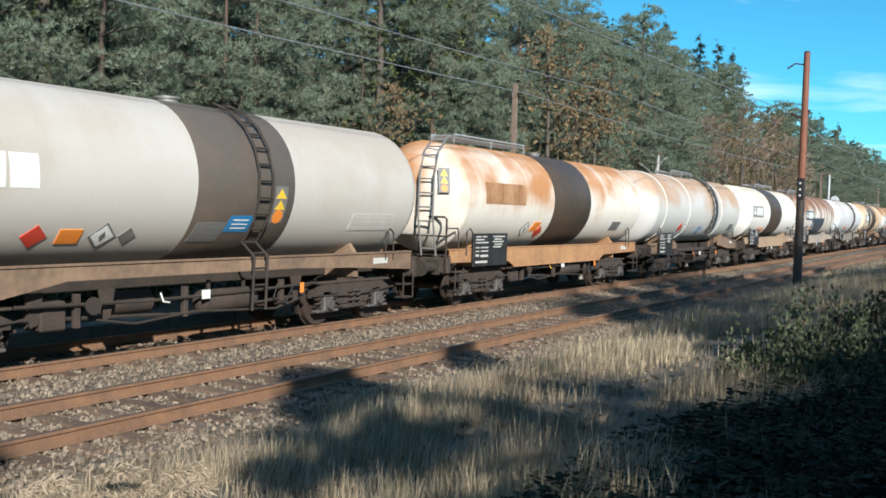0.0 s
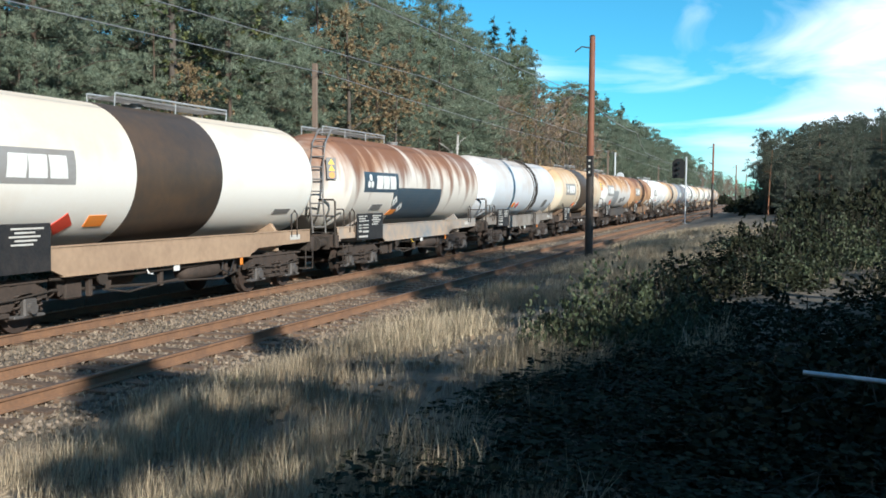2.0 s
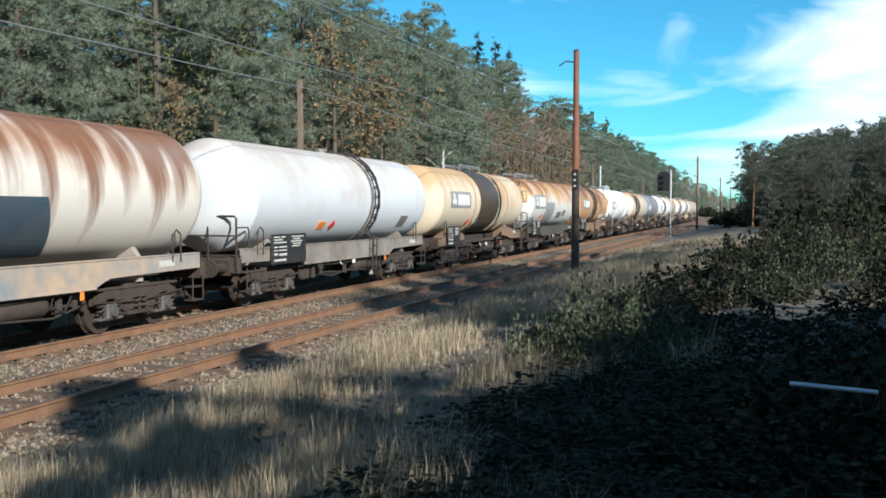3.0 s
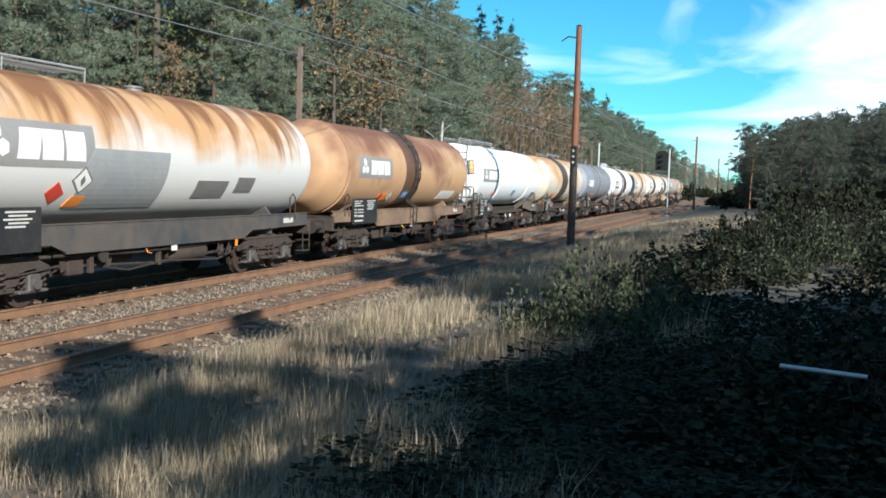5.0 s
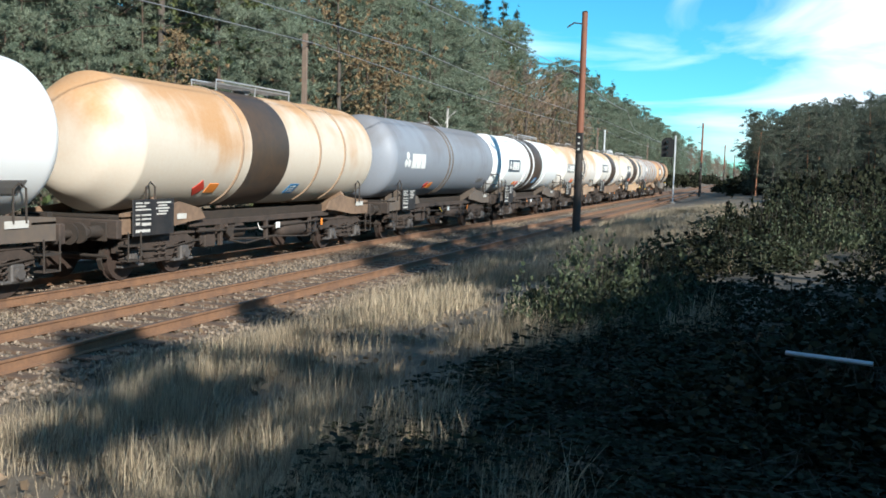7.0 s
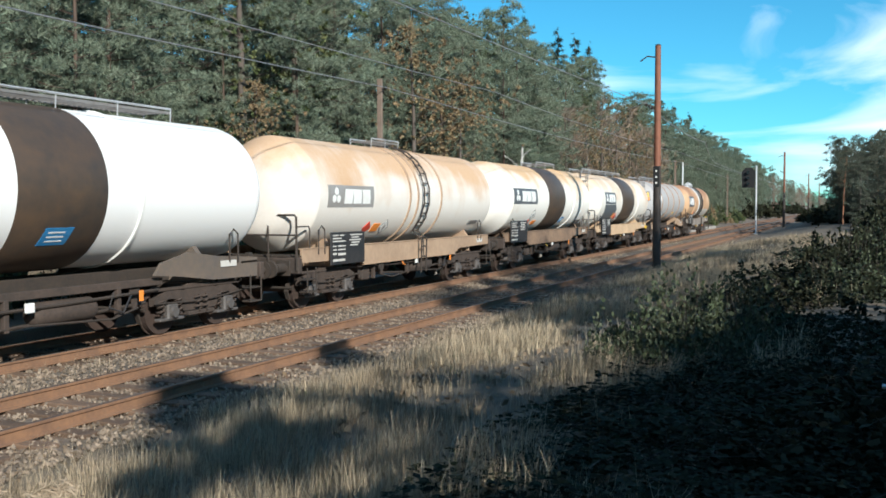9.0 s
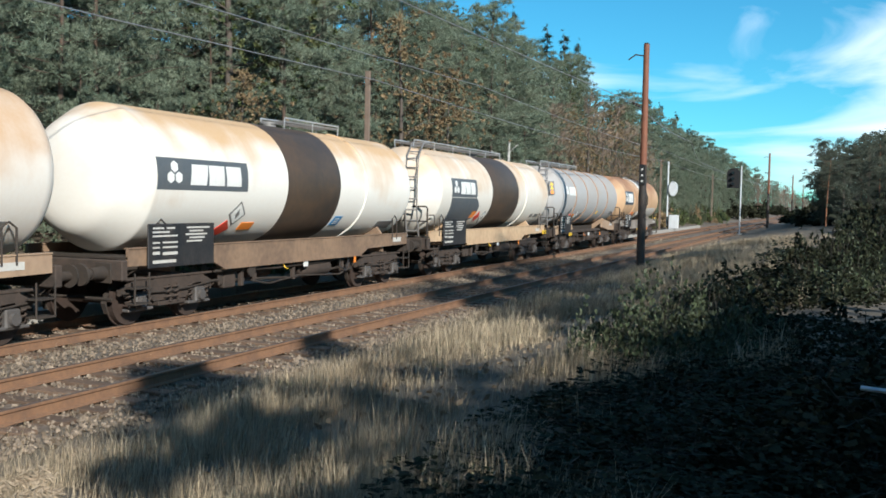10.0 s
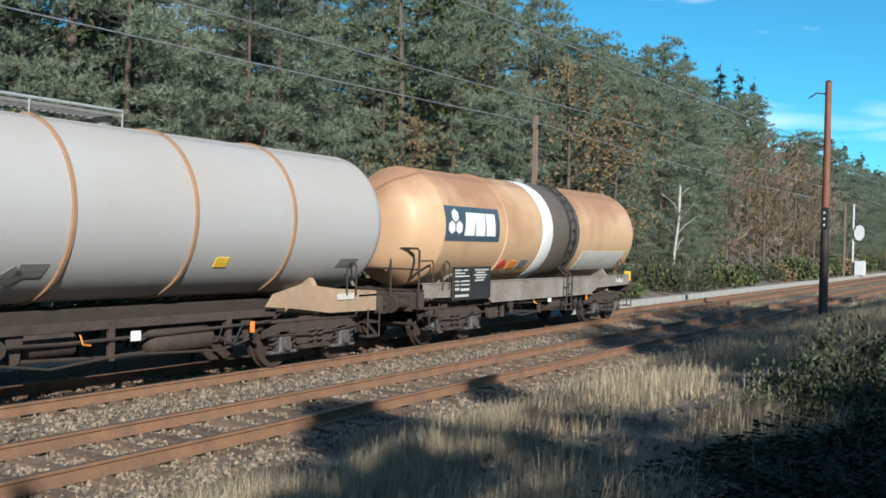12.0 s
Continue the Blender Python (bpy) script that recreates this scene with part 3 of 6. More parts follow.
def head_profile(side, kind):
    """From the barrel's end out to the tip of its head, as (distance beyond the barrel, radius)."""
    if kind == "cone":
        return [(0.0, 1.0), (0.03, 0.993), (0.08, 0.975), (0.34, 0.875), (0.58, 0.78), (0.68, 0.725), (0.76, 0.65), (0.82, 0.55), (0.86, 0.42), (0.885, 0.22), (0.89, 0.0)]
    return [(0.62 * math.sin(a), math.cos(a)) for a in (0.0, 0.14, 0.3, 0.46, 0.62, 0.78, 0.94, 1.1, 1.26, 1.42)] + [(0.62, 0.0)]


def barrel(kind):
    hp = head_profile(-1, kind)
    hr = head_profile(1, "dome")
    yb0, yb1 = -HALF - EXT + hp[-1][0], HALF + EXT - hr[-1][0]
    prof = [(yb0 - d, TANK_R * f) for d, f in reversed(hp)]
    prof += [(yb0 + 0.06, TANK_R)] + [(yb0 + (yb1 - yb0) * k / 6, TANK_R) for k in range(1, 6)] + [(yb1 - 0.06, TANK_R)]
    prof += [(yb1 + d, TANK_R * f) for d, f in hr]
    bm = bmesh.new()
    revolve_y(bm, prof, 72)
    return bm


def ring_mesh(y0, y1, dr=0.008):
    bm = bmesh.new()
    revolve_y(bm, [(y0, TANK_R - 0.02), (y0, TANK_R + dr * 0.6), (y0 + 0.01, TANK_R + dr), (y1 - 0.01, TANK_R + dr), (y1, TANK_R + dr * 0.6), (y1, TANK_R - 0.02)], 72)
    return bm


MESH = {}


def proto(name, make, material, smooth=False):
    """A mesh built once and used by every wagon."""
    if name not in MESH:
        me = bpy.data.meshes.new(name)
        bm = make()
        bm.to_mesh(me)
        bm.free()
        if smooth:
            me.shade_smooth()
            me.set_sharp_from_angle(angle=radians(40))
        me.materials.append(material)
        MESH[name] = me
    return MESH[name]


def wheelset_bm():
    bm = bmesh.new()
    cyl(bm, (-0.95, 0, 0), (0.95, 0, 0), 0.08, 10)
    for s in (-1, 1):
        cyl(bm, (s * 0.69, 0, 0), (s * 0.82, 0, 0), 0.455, 28)
        cyl(bm, (s * 0.66, 0, 0), (s * 0.69, 0, 0), 0.485, 28)
        cyl(bm, (s * 0.81, 0, 0), (s * 0.86, 0, 0), 0.16, 14, 0.12)
    return bm


def bogie_side_bm():
    """One pressed side frame with its arches over the axle boxes."""
    pts = [(-1.35, 0.60), (-1.35, 0.74), (-1.0, 0.90), (-0.5, 0.86), (-0.35, 0.98), (0.35, 0.98), (0.5, 0.86), (1.0, 0.90), (1.35, 0.74), (1.35, 0.60),
           (1.12, 0.60), (0.98, 0.72), (0.72, 0.70), (0.50, 0.44), (-0.50, 0.44), (-0.72, 0.70), (-0.98, 0.72), (-1.12, 0.60)]
    bm = extrude_poly(bmesh.new(), pts, "x", -0.08, 0.08)
    box(bm, -0.14, 0.14, -0.42, 0.42, 0.34, 0.42, 0.012)
    box(bm, -0.06, 0.06, -0.40, -0.30, 0.40, 0.9)
    box(bm, -0.06, 0.06, 0.30, 0.40, 0.40, 0.9)
    box(bm, -0.10, 0.10, -1.36, 1.36, 0.88, 0.93, 0.012)
    return bm


def spring_bm():
    bm = bmesh.new()
    pts = [(0.075 * math.cos(k * 0.9), 0.075 * math.sin(k * 0.9), 0.014 * k) for k in range(24)]
    tube(bm, pts, 0.02, 4)
    return bm


def axle_box_bm():
    bm = bmesh.new()
    box(bm, -0.11, 0.11, -0.16, 0.16, -0.15, 0.17, 0.03)
    cyl(bm, (0.09, 0, 0), (0.17, 0, 0), 0.12, 14, 0.10)
    box(bm, -0.08, 0.08, -0.36, 0.36, -0.17, -0.11, 0.015)
    return bm


def brake_block_bm():
    return extrude_poly(bmesh.new(), [(0, -0.2), (0.07, -0.1), (0.09, 0.0), (0.07, 0.1), (0, 0.2), (0.05, 0.2), (0.14, 0.0), (0.05, -0.2)], "x", -0.05, 0.05)


WHEELSETS = []


def add_bogie(wagon, y):
    bogie = new("bogie")
    bogie.parent = wagon
    bogie.location = (0, y, 0)
    bol = shared("bolster", proto("bolster", lambda: box(bmesh.new(), -1.05, 1.05, -0.22, 0.22, 0.72, 0.98, 0.03), STEEL_DARK), bogie)
    for sx in (-1, 1):
        shared("side_frame", proto("side_frame", bogie_side_bm, STEEL_BROWN), bogie, pose(sx * 1.0, 0, 0))
        for sy in (-0.9, 0.9):
            shared("axle_box", proto("axle_box", axle_box_bm, AXLE_GREY), bogie, pose(sx * 1.04, sy, 0.46, 0, 0, 0 if sx > 0 else 180))
            for d in (-0.26, 0.26):
                shared("spring", proto("spring", spring_bm, STEEL_BROWN), bogie, pose(sx * 1.04, sy + d, 0.40))
        for d in (-0.12, 0.12):
            shared("spring", proto("spring", spring_bm, STEEL_BROWN), bogie, pose(sx * 1.10, d, 0.42))
        for sy in (-0.9, 0.9):
            for d in (-0.49, 0.49):
                shared("brake_block", proto("brake_block", brake_block_bm, STEEL_DARK), bogie, pose(sx * 0.75, sy + d, 0.46, 0, 0, 0 if d > 0 else 180))
    for sy in (-0.9, 0.9):
        ws = shared("wheelset", proto("wheelset", wheelset_bm, WHEEL_STEEL), bogie, pose(0, sy, 0.46))
        WHEELSETS.append((ws, sy))
    for sy in (-1.5, 1.5):
        shared("brake_beam", proto("brake_beam", lambda: tube(bmesh.new(), [(-0.95, 0, 0.55), (0.95, 0, 0.55)], 0.035), STEEL_DARK), bogie, pose(0, sy, 0))
    rod = proto("pull_rod", lambda: tube(bmesh.new(), [(1.12, -1.45, 0.66), (1.14, -0.3, 0.62), (1.14, 0.5, 0.64), (1.1, 1.5, 0.72)], 0.02), STEEL_DARK)
    shared("pull_rod", rod, bogie)


def buffer_bm():
    bm = bmesh.new()
    cyl(bm, (0, 0, 0), (0, 0.34, 0), 0.13, 14, 0.11)
    cyl(bm, (0, 0.30, 0), (0, 0.56, 0), 0.085, 12)
    cyl(bm, (0, 0.55, 0), (0, 0.60, 0), 0.21, 20, 0.20)
    box(bm, -0.19, 0.19, -0.03, 0.01, -0.19, 0.19, 0.01)
    return bm


def coupling_bm():
    bm = bmesh.new()
    box(bm, -0.05, 0.05, 0, 0.32, -0.07, 0.07, 0.015)
    tube(bm, [(0.0, 0.3, 0.05), (0.0, 0.42, -0.02), (0.0, 0.55, -0.25), (0.06, 0.62, -0.32), (0.0, 0.7, -0.28)], 0.035)
    tube(bm, [(0.35, 0.0, -0.05), (0.36, 0.3, -0.3), (0.36, 0.5, -0.42), (0.3, 0.68, -0.36)], 0.03)
    return bm


def ladder_bm(path, width, axis, rungs, r=0.028):
    """Two rails along path, offset by width along axis, with rungs."""
    bm = bmesh.new()
    off = Vector(axis) * width / 2
    for s in (-1, 1):
        tube(bm, [Vector(p) + off * s for p in path], r)
    ps = [Vector(p) for p in path]
    lens = [0]
    for a, b in zip(ps, ps[1:]):
        lens.append(lens[-1] + (b - a).length)
    for k in range(rungs):
        d = lens[-1] * (k + 0.5) / rungs
        for i in range(len(ps) - 1):
            if lens[i] <= d <= lens[i + 1]:
                c = ps[i].lerp(ps[i + 1], (d - lens[i]) / (lens[i + 1] - lens[i]))
                tube(bm, [c - off, c + off], r * 0.8, 5)
                break
    return bm


def add_logo(tank, y0, y1, s0, s1, board, ink, emblem=True):
    """A painted company panel: a plain board with an emblem of three petals and slanted bars."""
    par = tank
    if board is not None:
        par = part("company_panel", decal([rect(y0, y1, s0, s1)]), board, tank, "painted company panel")
    w, h = y1 - y0, s1 - s0
    a0, a1 = s0 + h * 0.17, s0 + h * 0.83
    cx, cy, r = y0 + w * 0.17, (a0 + a1) / 2, h * 0.36
    if emblem:
        for k in range(3):
            an = math.pi / 2 + k * 2.0944
            px, py = cx + r * 0.62 * math.cos(an), cy + r * 0.62 * math.sin(an)
            pet = [(px + r * 0.52 * math.cos(an + j * 1.0472), py + r * 0.52 * math.sin(an + j * 1.0472)) for j in range(6)]
            part("emblem_petal", decal([pet], 0.006), ink, par, "pale emblem petal")
    bw = w * 0.205
    for k in range(3):
        b0 = y0 + w * 0.33 + k * w * 0.205
        part("panel_bar", decal([rect(b0, b0 + bw * 0.86, a0, a1, (0.10, 0.0, -0.04)[k] * h)], 0.006), ink, par, "pale marking bar")


def add_data_board(wagon, y0, y1, z0, z1, grime=True):
    x = 1.36
    bd = part("data_board", box(bmesh.new(), x - 0.02, x + 0.01, y0, y1, z0, z1, 0.008), BOARD_BLACK, wagon, "black data board with white lettering bars")
    w, h = y1 - y0, z1 - z0
    rows = ((0.06, 0.22, 0.88), (0.26, 0.38, 0.88), (0.06, 0.30, 0.79), (0.06, 0.42, 0.70), (0.06, 0.16, 0.55), (0.20, 0.42, 0.55), (0.20, 0.42, 0.44), (0.06, 0.16, 0.44), (0.06, 0.16, 0.30), (0.20, 0.42, 0.28), (0.56, 0.92, 0.88), (0.60, 0.82, 0.80), (0.54, 0.88, 0.72), (0.60, 0.84, 0.64), (0.56, 0.80, 0.56), (0.06, 0.40, 0.10))
    for a, b, c in rows:
        hh = 0.032 if c > 0.3 else 0.06
        part("lettering_bar", box(bmesh.new(), x + 0.011, x + 0.014, y0 + a * w, y0 + b * w, z0 + c * h, z0 + c * h + hh), PAINT_PALE, bd)
    for yy in (y0 + 0.15, y1 - 0.15):
        part("board_strut", box(bmesh.new(), x - 0.2, x - 0.02, yy - 0.02, yy + 0.02, z0 + 0.1, z0 + 0.16), STEEL_DARK, bd)


def add_sill(wagon, kind, material):
    """The side members: through sills, or stub frames at each end with sloped gussets."""
    for sx in (-1, 1):
        if kind == "full":
            pts = [(-6.5 - EXT, 1.18), (-3.6, 1.14), (-3.2, 0.98), (3.2, 0.98), (3.6, 1.14), (6.5 + EXT, 1.18), (6.5 + EXT, 1.50), (-6.5 - EXT, 1.50)]
            bm = extrude_poly(bmesh.new(), pts, "x", sx * 1.24 - 0.03, sx * 1.24 + 0.03)
            box(bm, sx * 1.24 - 0.08, sx * 1.24 + 0.05, -3.2, 3.2, 0.955, 0.98)
            box(bm, sx * 1.24 - 0.08, sx * 1.24 + 0.05, -6.5 - EXT, 6.5 + EXT, 1.50, 1.525)
            part("side_sill", bm, material, wagon)
        elif kind == "slim":
            pts = [(-6.5 - EXT, 1.10), (-3.9, 1.02), (-2.6, 1.27), (2.6, 1.27), (4.4, 1.22), (6.5 + EXT, 1.10), (6.5 + EXT, 1.50), (-6.5 - EXT, 1.50)]
            part("side_sill", extrude_poly(bmesh.new(), pts, "x", sx * 1.24 - 0.03, sx * 1.24 + 0.03), material, wagon)
            part("sill_flange", box(bmesh.new(), sx * 1.24 - 0.08, sx * 1.24 + 0.06, -6.5 - EXT, 6.5 + EXT, 1.50, 1.53), material, wagon)
        else:
            for sy in (-1, 1):
                pts = [(sy * (6.5 + EXT), 1.0), (sy * (6.5 + EXT), 1.42), (sy * 5.2, 1.50), (sy * 4.2, 1.62), (sy * 3.4, 1.45), (sy * 3.2, 1.22), (sy * 3.9, 1.16), (sy * 5.0, 1.02)]
                part("side_sill", extrude_poly(bmesh.new(), pts, "x", sx * 1.22 - 0.03, sx * 1.22 + 0.03), material, wagon)
            part("side_rail", box(bmesh.new(), sx * 1.05 - 0.05, sx * 1.05 + 0.05, -3.6, 3.6, 1.02, 1.16, 0.01), STEEL_BROWN, wagon)
    part("centre_sill", box(bmesh.new(), -0.35, 0.35, -6.55 - EXT, 6.55 + EXT, 1.0, 1.30, 0.02), STEEL_DARK, wagon)
    for sy in (-1, 1):
        part("head_stock", box(bmesh.new(), -1.3, 1.3, sy * (6.62 + EXT) - 0.08, sy * (6.62 + EXT) + 0.08, 0.92, 1.30, 0.02), STEEL_BROWN, wagon)
        pts = [(-1.15, 1.0), (1.15, 1.0), (1.12, 1.5), (0.95, 1.72), (0.75, 1.59), (0.4, 1.46), (0, 1.41), (-0.4, 1.46), (-0.75, 1.59), (-0.95, 1.72), (-1.12, 1.5)]
        part("saddle", extrude_poly(bmesh.new(), pts, "y", sy * 4.75 - 0.07, sy * 4.75 + 0.07), material, wagon)


def add_underside(wagon, rng, full):
    part("brake_cylinder", cyl(bmesh.new(), (0.45, -1.3, 0.78), (0.45, -0.4, 0.78), 0.2, 16), STEEL_BROWN, wagon, smooth=True)
    ya = rng.uniform(0.2, 0.7)
    bm = bmesh.new()
    revolve_y(bm, [(ya, 0.02), (ya + 0.03, 0.12), (ya + 0.1, 0.19), (ya + 0.16, 0.21), (ya + 1.34, 0.21), (ya + 1.4, 0.19), (ya + 1.47, 0.12), (ya + 1.5, 0.02)], 18)
    res = part("air_reservoir", bm, STEEL_BROWN, wagon, smooth=True)
    res.location = (0.95, 0, 0.74)
    for y in (ya + 0.3, ya + 1.2):
        part("strap", box(bmesh.new(), 0.93, 0.97, y - 0.03, y + 0.03, 0.94, 1.12), STEEL_DARK, wagon)
    for y in (-3.0, -1.7, 2.9):
        pts = [(y - 0.16, 1.1), (y + 0.16, 1.1), (y + 0.07, 0.62), (y - 0.05, 0.58)]
        part("bracket", extrude_poly(bmesh.new(), pts, "x", 1.0, 1.03), STEEL_BROWN, wagon)
    bm = cyl(bmesh.new(), (0.5, -2.1, 0.86), (1.22, -2.1, 0.86), 0.035, 8)
    cyl(bm, (1.2, -2.1, 0.86), (1.24, -2.1, 0.86), 0.14, 14)
    tube(bm, [(1.1, -1.95, 0.62), (1.12, -1.2, 0.50), (1.1, 0.1, 0.60), (1.12, 2.2, 0.50), (1.1, 2.9, 0.64)], 0.022)
    part("brake_linkage", bm, STEEL_DARK, wagon)
    bm = tube(bmesh.new(), [(1.16, 2.2, 0.98), (1.2, 2.05, 0.72), (1.2, 2.4, 0.6), (1.16, 2.65, 0.9)], 0.02)
    part("hose", bm, BOARD_BLACK, wagon, "black rubber hose")
    part("tag", box(bmesh.new(), 1.26, 1.275, 2.75, 2.86, 0.78, 0.98, 0.003), PAINT_ORANGE, wagon, "small orange tag")
    part("maintenance_label", box(bmesh.new(), 1.272, 1.278, -4.35, -4.0, 1.24, 1.36), PAINT_PALE, wagon, "pale maintenance label")
    part("maintenance_label", box(bmesh.new(), 1.272, 1.278, 5.2, 5.75, 1.27, 1.40), PAINT_PALE, wagon, "pale maintenance label")
    bm = tube(bmesh.new(), [(1.15, -3.4, 0.92), (1.15, -1.0, 0.86), (1.15, 1.0, 0.88), (1.15, 3.4, 0.94)], 0.03)
    part("brake_pipe", bm, STEEL_DARK, wagon)
    bm = tube(bmesh.new(), [(1.0, -3.2, 0.70), (0.9, 0, 0.55), (1.0, 3.2, 0.70)], 0.035)
    part("brake_rigging", bm, STEEL_DARK, wagon)
    for k, y in enumerate((-2.3, -0.1, 2.4)):
        part("hanger", box(bmesh.new(), 1.02, 1.12, y - 0.05, y + 0.05, 0.52, 1.05, 0.01), STEEL_BROWN, wagon)
    bm = box(bmesh.new(), 0.6, 1.05, -2.9, -2.45, 0.5, 0.95, 0.03)
    part("valve_box", bm, STEEL_BROWN, wagon)
    bm = tube(bmesh.new(), [(1.2, -0.75, 0.98), (1.27, -0.75, 0.84), (1.27, -0.62, 0.82)], 0.015)
    part("release_handle", bm, rng.choice([PAINT_YELLOW, PAINT_WHITE, PAINT_ORANGE]), wagon, "bright release handle")
    bm = box(bmesh.new(), 1.22, 1.26, 0.15, 0.33, 0.82, 0.98, 0.006)
    part("changeover_plate", bm, PAINT_WHITE, wagon, "white changeover plate")


def add_end_platform(wagon, sy, rails=True):
    part("platform", box(bmesh.new(), -1.25, 1.25, sy * (6.2 + EXT) - 0.3, sy * (6.2 + EXT) + 0.3, 1.31, 1.35), STEEL_DARK, wagon)
    if rails:
        bm = bmesh.new()
        y = sy * (6.72 + EXT)
        tube(bm, [(1.25, y, 1.0), (1.25, y, 2.28), (1.2, y, 2.33), (-1.2, y, 2.33), (-1.25, y, 2.28), (-1.25, y, 1.0)], 0.03)
        tube(bm, [(1.25, y, 1.85), (-1.25, y, 1.85)], 0.024)
        tube(bm, [(0.45, y, 1.0), (0.45, y, 2.33)], 0.024)
        tube(bm, [(1.25, y, 2.05), (1.25, y + 0.55 * -sy, 2.05), (1.25, y + 0.6 * -sy, 1.95), (1.25, y + 0.6 * -sy, 1.33)], 0.02)
        part("railing", bm, STEEL_DARK, wagon, "tubular end railing")
    bm = tube(bmesh.new(), [(1.28, sy * (5.75 + EXT), 1.35), (1.28, sy * (5.75 + EXT), 1.95), (1.28, sy * (5.6 + EXT), 2.05), (1.28, sy * (5.45 + EXT), 1.95), (1.28, sy * (5.45 + EXT), 1.35)], 0.02)
    part("grab_handle", bm, STEEL_DARK, wagon)
    bm = bmesh.new()
    for z in (0.45, 0.75):
        box(bm, 1.15, 1.4, sy * (6.25 + EXT) - 0.2, sy * (6.25 + EXT) + 0.2, z, z + 0.03)
    tube(bm, [(1.38, sy * (6.25 + EXT) - 0.2, 0.45), (1.38, sy * (6.25 + EXT) - 0.2, 1.05)], 0.018)
    tube(bm, [(1.38, sy * (6.25 + EXT) + 0.2, 0.45), (1.38, sy * (6.25 + EXT) + 0.2, 1.05)], 0.018)
    part("footstep", bm, STEEL_DARK, wagon)


def add_walkway(tank, y0, y1):
    bm = bmesh.new()
    zt = TANK_R + 0.16
    for x in (-0.32, 0.32):
        box(bm, x - 0.03, x + 0.03, y0, y1, zt - 0.03, zt + 0.02)
    k = y0 + 0.05
    while k < y1 - 0.05:
        box(bm, -0.3, 0.3, k, k + 0.04, zt - 0.015, zt + 0.01)
        k += 0.14
    part("walkway", bm, STEEL_GREY, tank, "grey grated walkway along the crown")
    bm = bmesh.new()
    n = max(2, int((y1 - y0) / 1.5))
    for i in range(n + 1):
        y = y0 + (y1 - y0) * i / n
        tube(bm, [(0.34, y, TANK_R - 0.1), (0.36, y, zt + 0.07)], 0.014, 5)
        tube(bm, [(-0.34, y, TANK_R - 0.1), (-0.36, y, zt + 0.07)], 0.014, 5)
    for x in (-0.36, 0.36):
        tube(bm, [(x, y0, zt + 0.07), (x, y1, zt + 0.07)], 0.024, 5)
    part("walkway_rail", bm, GALVANISED, tank, "low handrail of the crown walkway")


def build_wagon(k, spec):
    global EXT
    EXT = (COUPLINGS[k + 1] - COUPLINGS[k]) / 2 - 7.42
    rng = random.Random(100 + k)
    wagon = tagged(new("tank_wagon"), spec["label"], "tank wagon", "wagons of the tank train")
    tank = part("tank", barrel(spec.get("head", "dome")), spec["paint"], wagon, smooth=True)
    tank.location.z = TANK_Z
    for y0, y1, m, lab in spec.get("bands", ()):
        part("tank_band", ring_mesh(y0, y1), m, tank, lab, smooth=True)
    for y in spec.get("rings", ()):
        part("stiffening_ring", ring_mesh(y - 0.04, y + 0.04, 0.035), spec.get("ring_mat", spec["paint"]), tank, smooth=True)
    sill_kind = spec.get("sill", "full")
    add_sill(wagon, sill_kind, spec.get("sill_mat", SILL_RUST))
    add_underside(wagon, rng, sill_kind == "full")
    for sy in (-1, 1):
        add_bogie(wagon, sy * 4.75)
        for sx in (-0.875, 0.875):
            shared("buffer", proto("buffer", buffer_bm, STEEL_DARK, True), wagon, pose(sx, sy * (6.72 + EXT), 1.06, 0, 0, 0 if sy > 0 else 180))
        shared("coupling", proto("coupling", coupling_bm, STEEL_DARK), wagon, pose(0, sy * (6.72 + EXT), 1.02, 0, 0, 0 if sy > 0 else 180))
        add_end_platform(wagon, sy, sy < 0 and spec.get("railing", True))
    if "logo" in spec:
        add_logo(tank, *spec["logo"])
    for name, polys, m, lab in spec.get("decals", ()):
        for pl in polys:
            if name == "hazard_diamond" and m is PAINT_WHITE:
                cy, cs = sum(q[0] for q in pl) / len(pl), sum(q[1] for q in pl) / len(pl)
                part("diamond_border", decal([[(cy + (a - cy) * 1.22, cs + (b - cs) * 1.22) for a, b in pl]], 0.012), PAINT_GREY, tank, "dark border of the diamond")
                part("diamond_symbol", decal([[(cy + (a - cy) * 0.28, cs + (b - cs) * 0.5) for a, b in pl]], 0.017), PAINT_GREY, tank, "dark symbol on the diamond")
            part(name, decal([pl], 0.0105 if name.endswith(("panel", "patch")) else 0.014), m, tank, lab)
            if name == "blue_plate":
                (a, b), (c, d) = pl[0], pl[2]
                for f in (0.25, 0.5, 0.75):
                    part("lettering_bar", decal([rect(a + (c - a) * 0.2, a + (c - a) * 0.75, b + (d - b) * f - 0.012, b + (d - b) * f + 0.012)], 0.018), PAINT_WHITE, tank, "white lettering bar")
    if "board" in spec:
        add_data_board(wagon, *spec["board"])
    for y0, z0 in spec.get("stripes", ()):
        plate = part("hazard_plate", box(bmesh.new(), 1.29, 1.325, y0, y0 + 0.5, z0, z0 + 0.17, 0.004), PAINT_YELLOW, wagon, "yellow and black striped plate")
        for k in range(3):
            bm = bmesh.new()
            a = y0 + 0.06 + 0.15 * k
            bm.faces.new([bm.verts.new((1.328, y, z)) for y, z in ((a, z0 + 0.005), (a + 0.06, z0 + 0.005), (a + 0.13, z0 + 0.165), (a + 0.07, z0 + 0.165))])
            bmesh.ops.solidify(bm, geom=bm.faces[:], thickness=0.003)
            part("stripe", bm, BOARD_BLACK, plate)
    if "ladder" in spec:
        y = spec["ladder"]
        path = [(1.42, y, 0.55), (1.50, y, 1.4)]
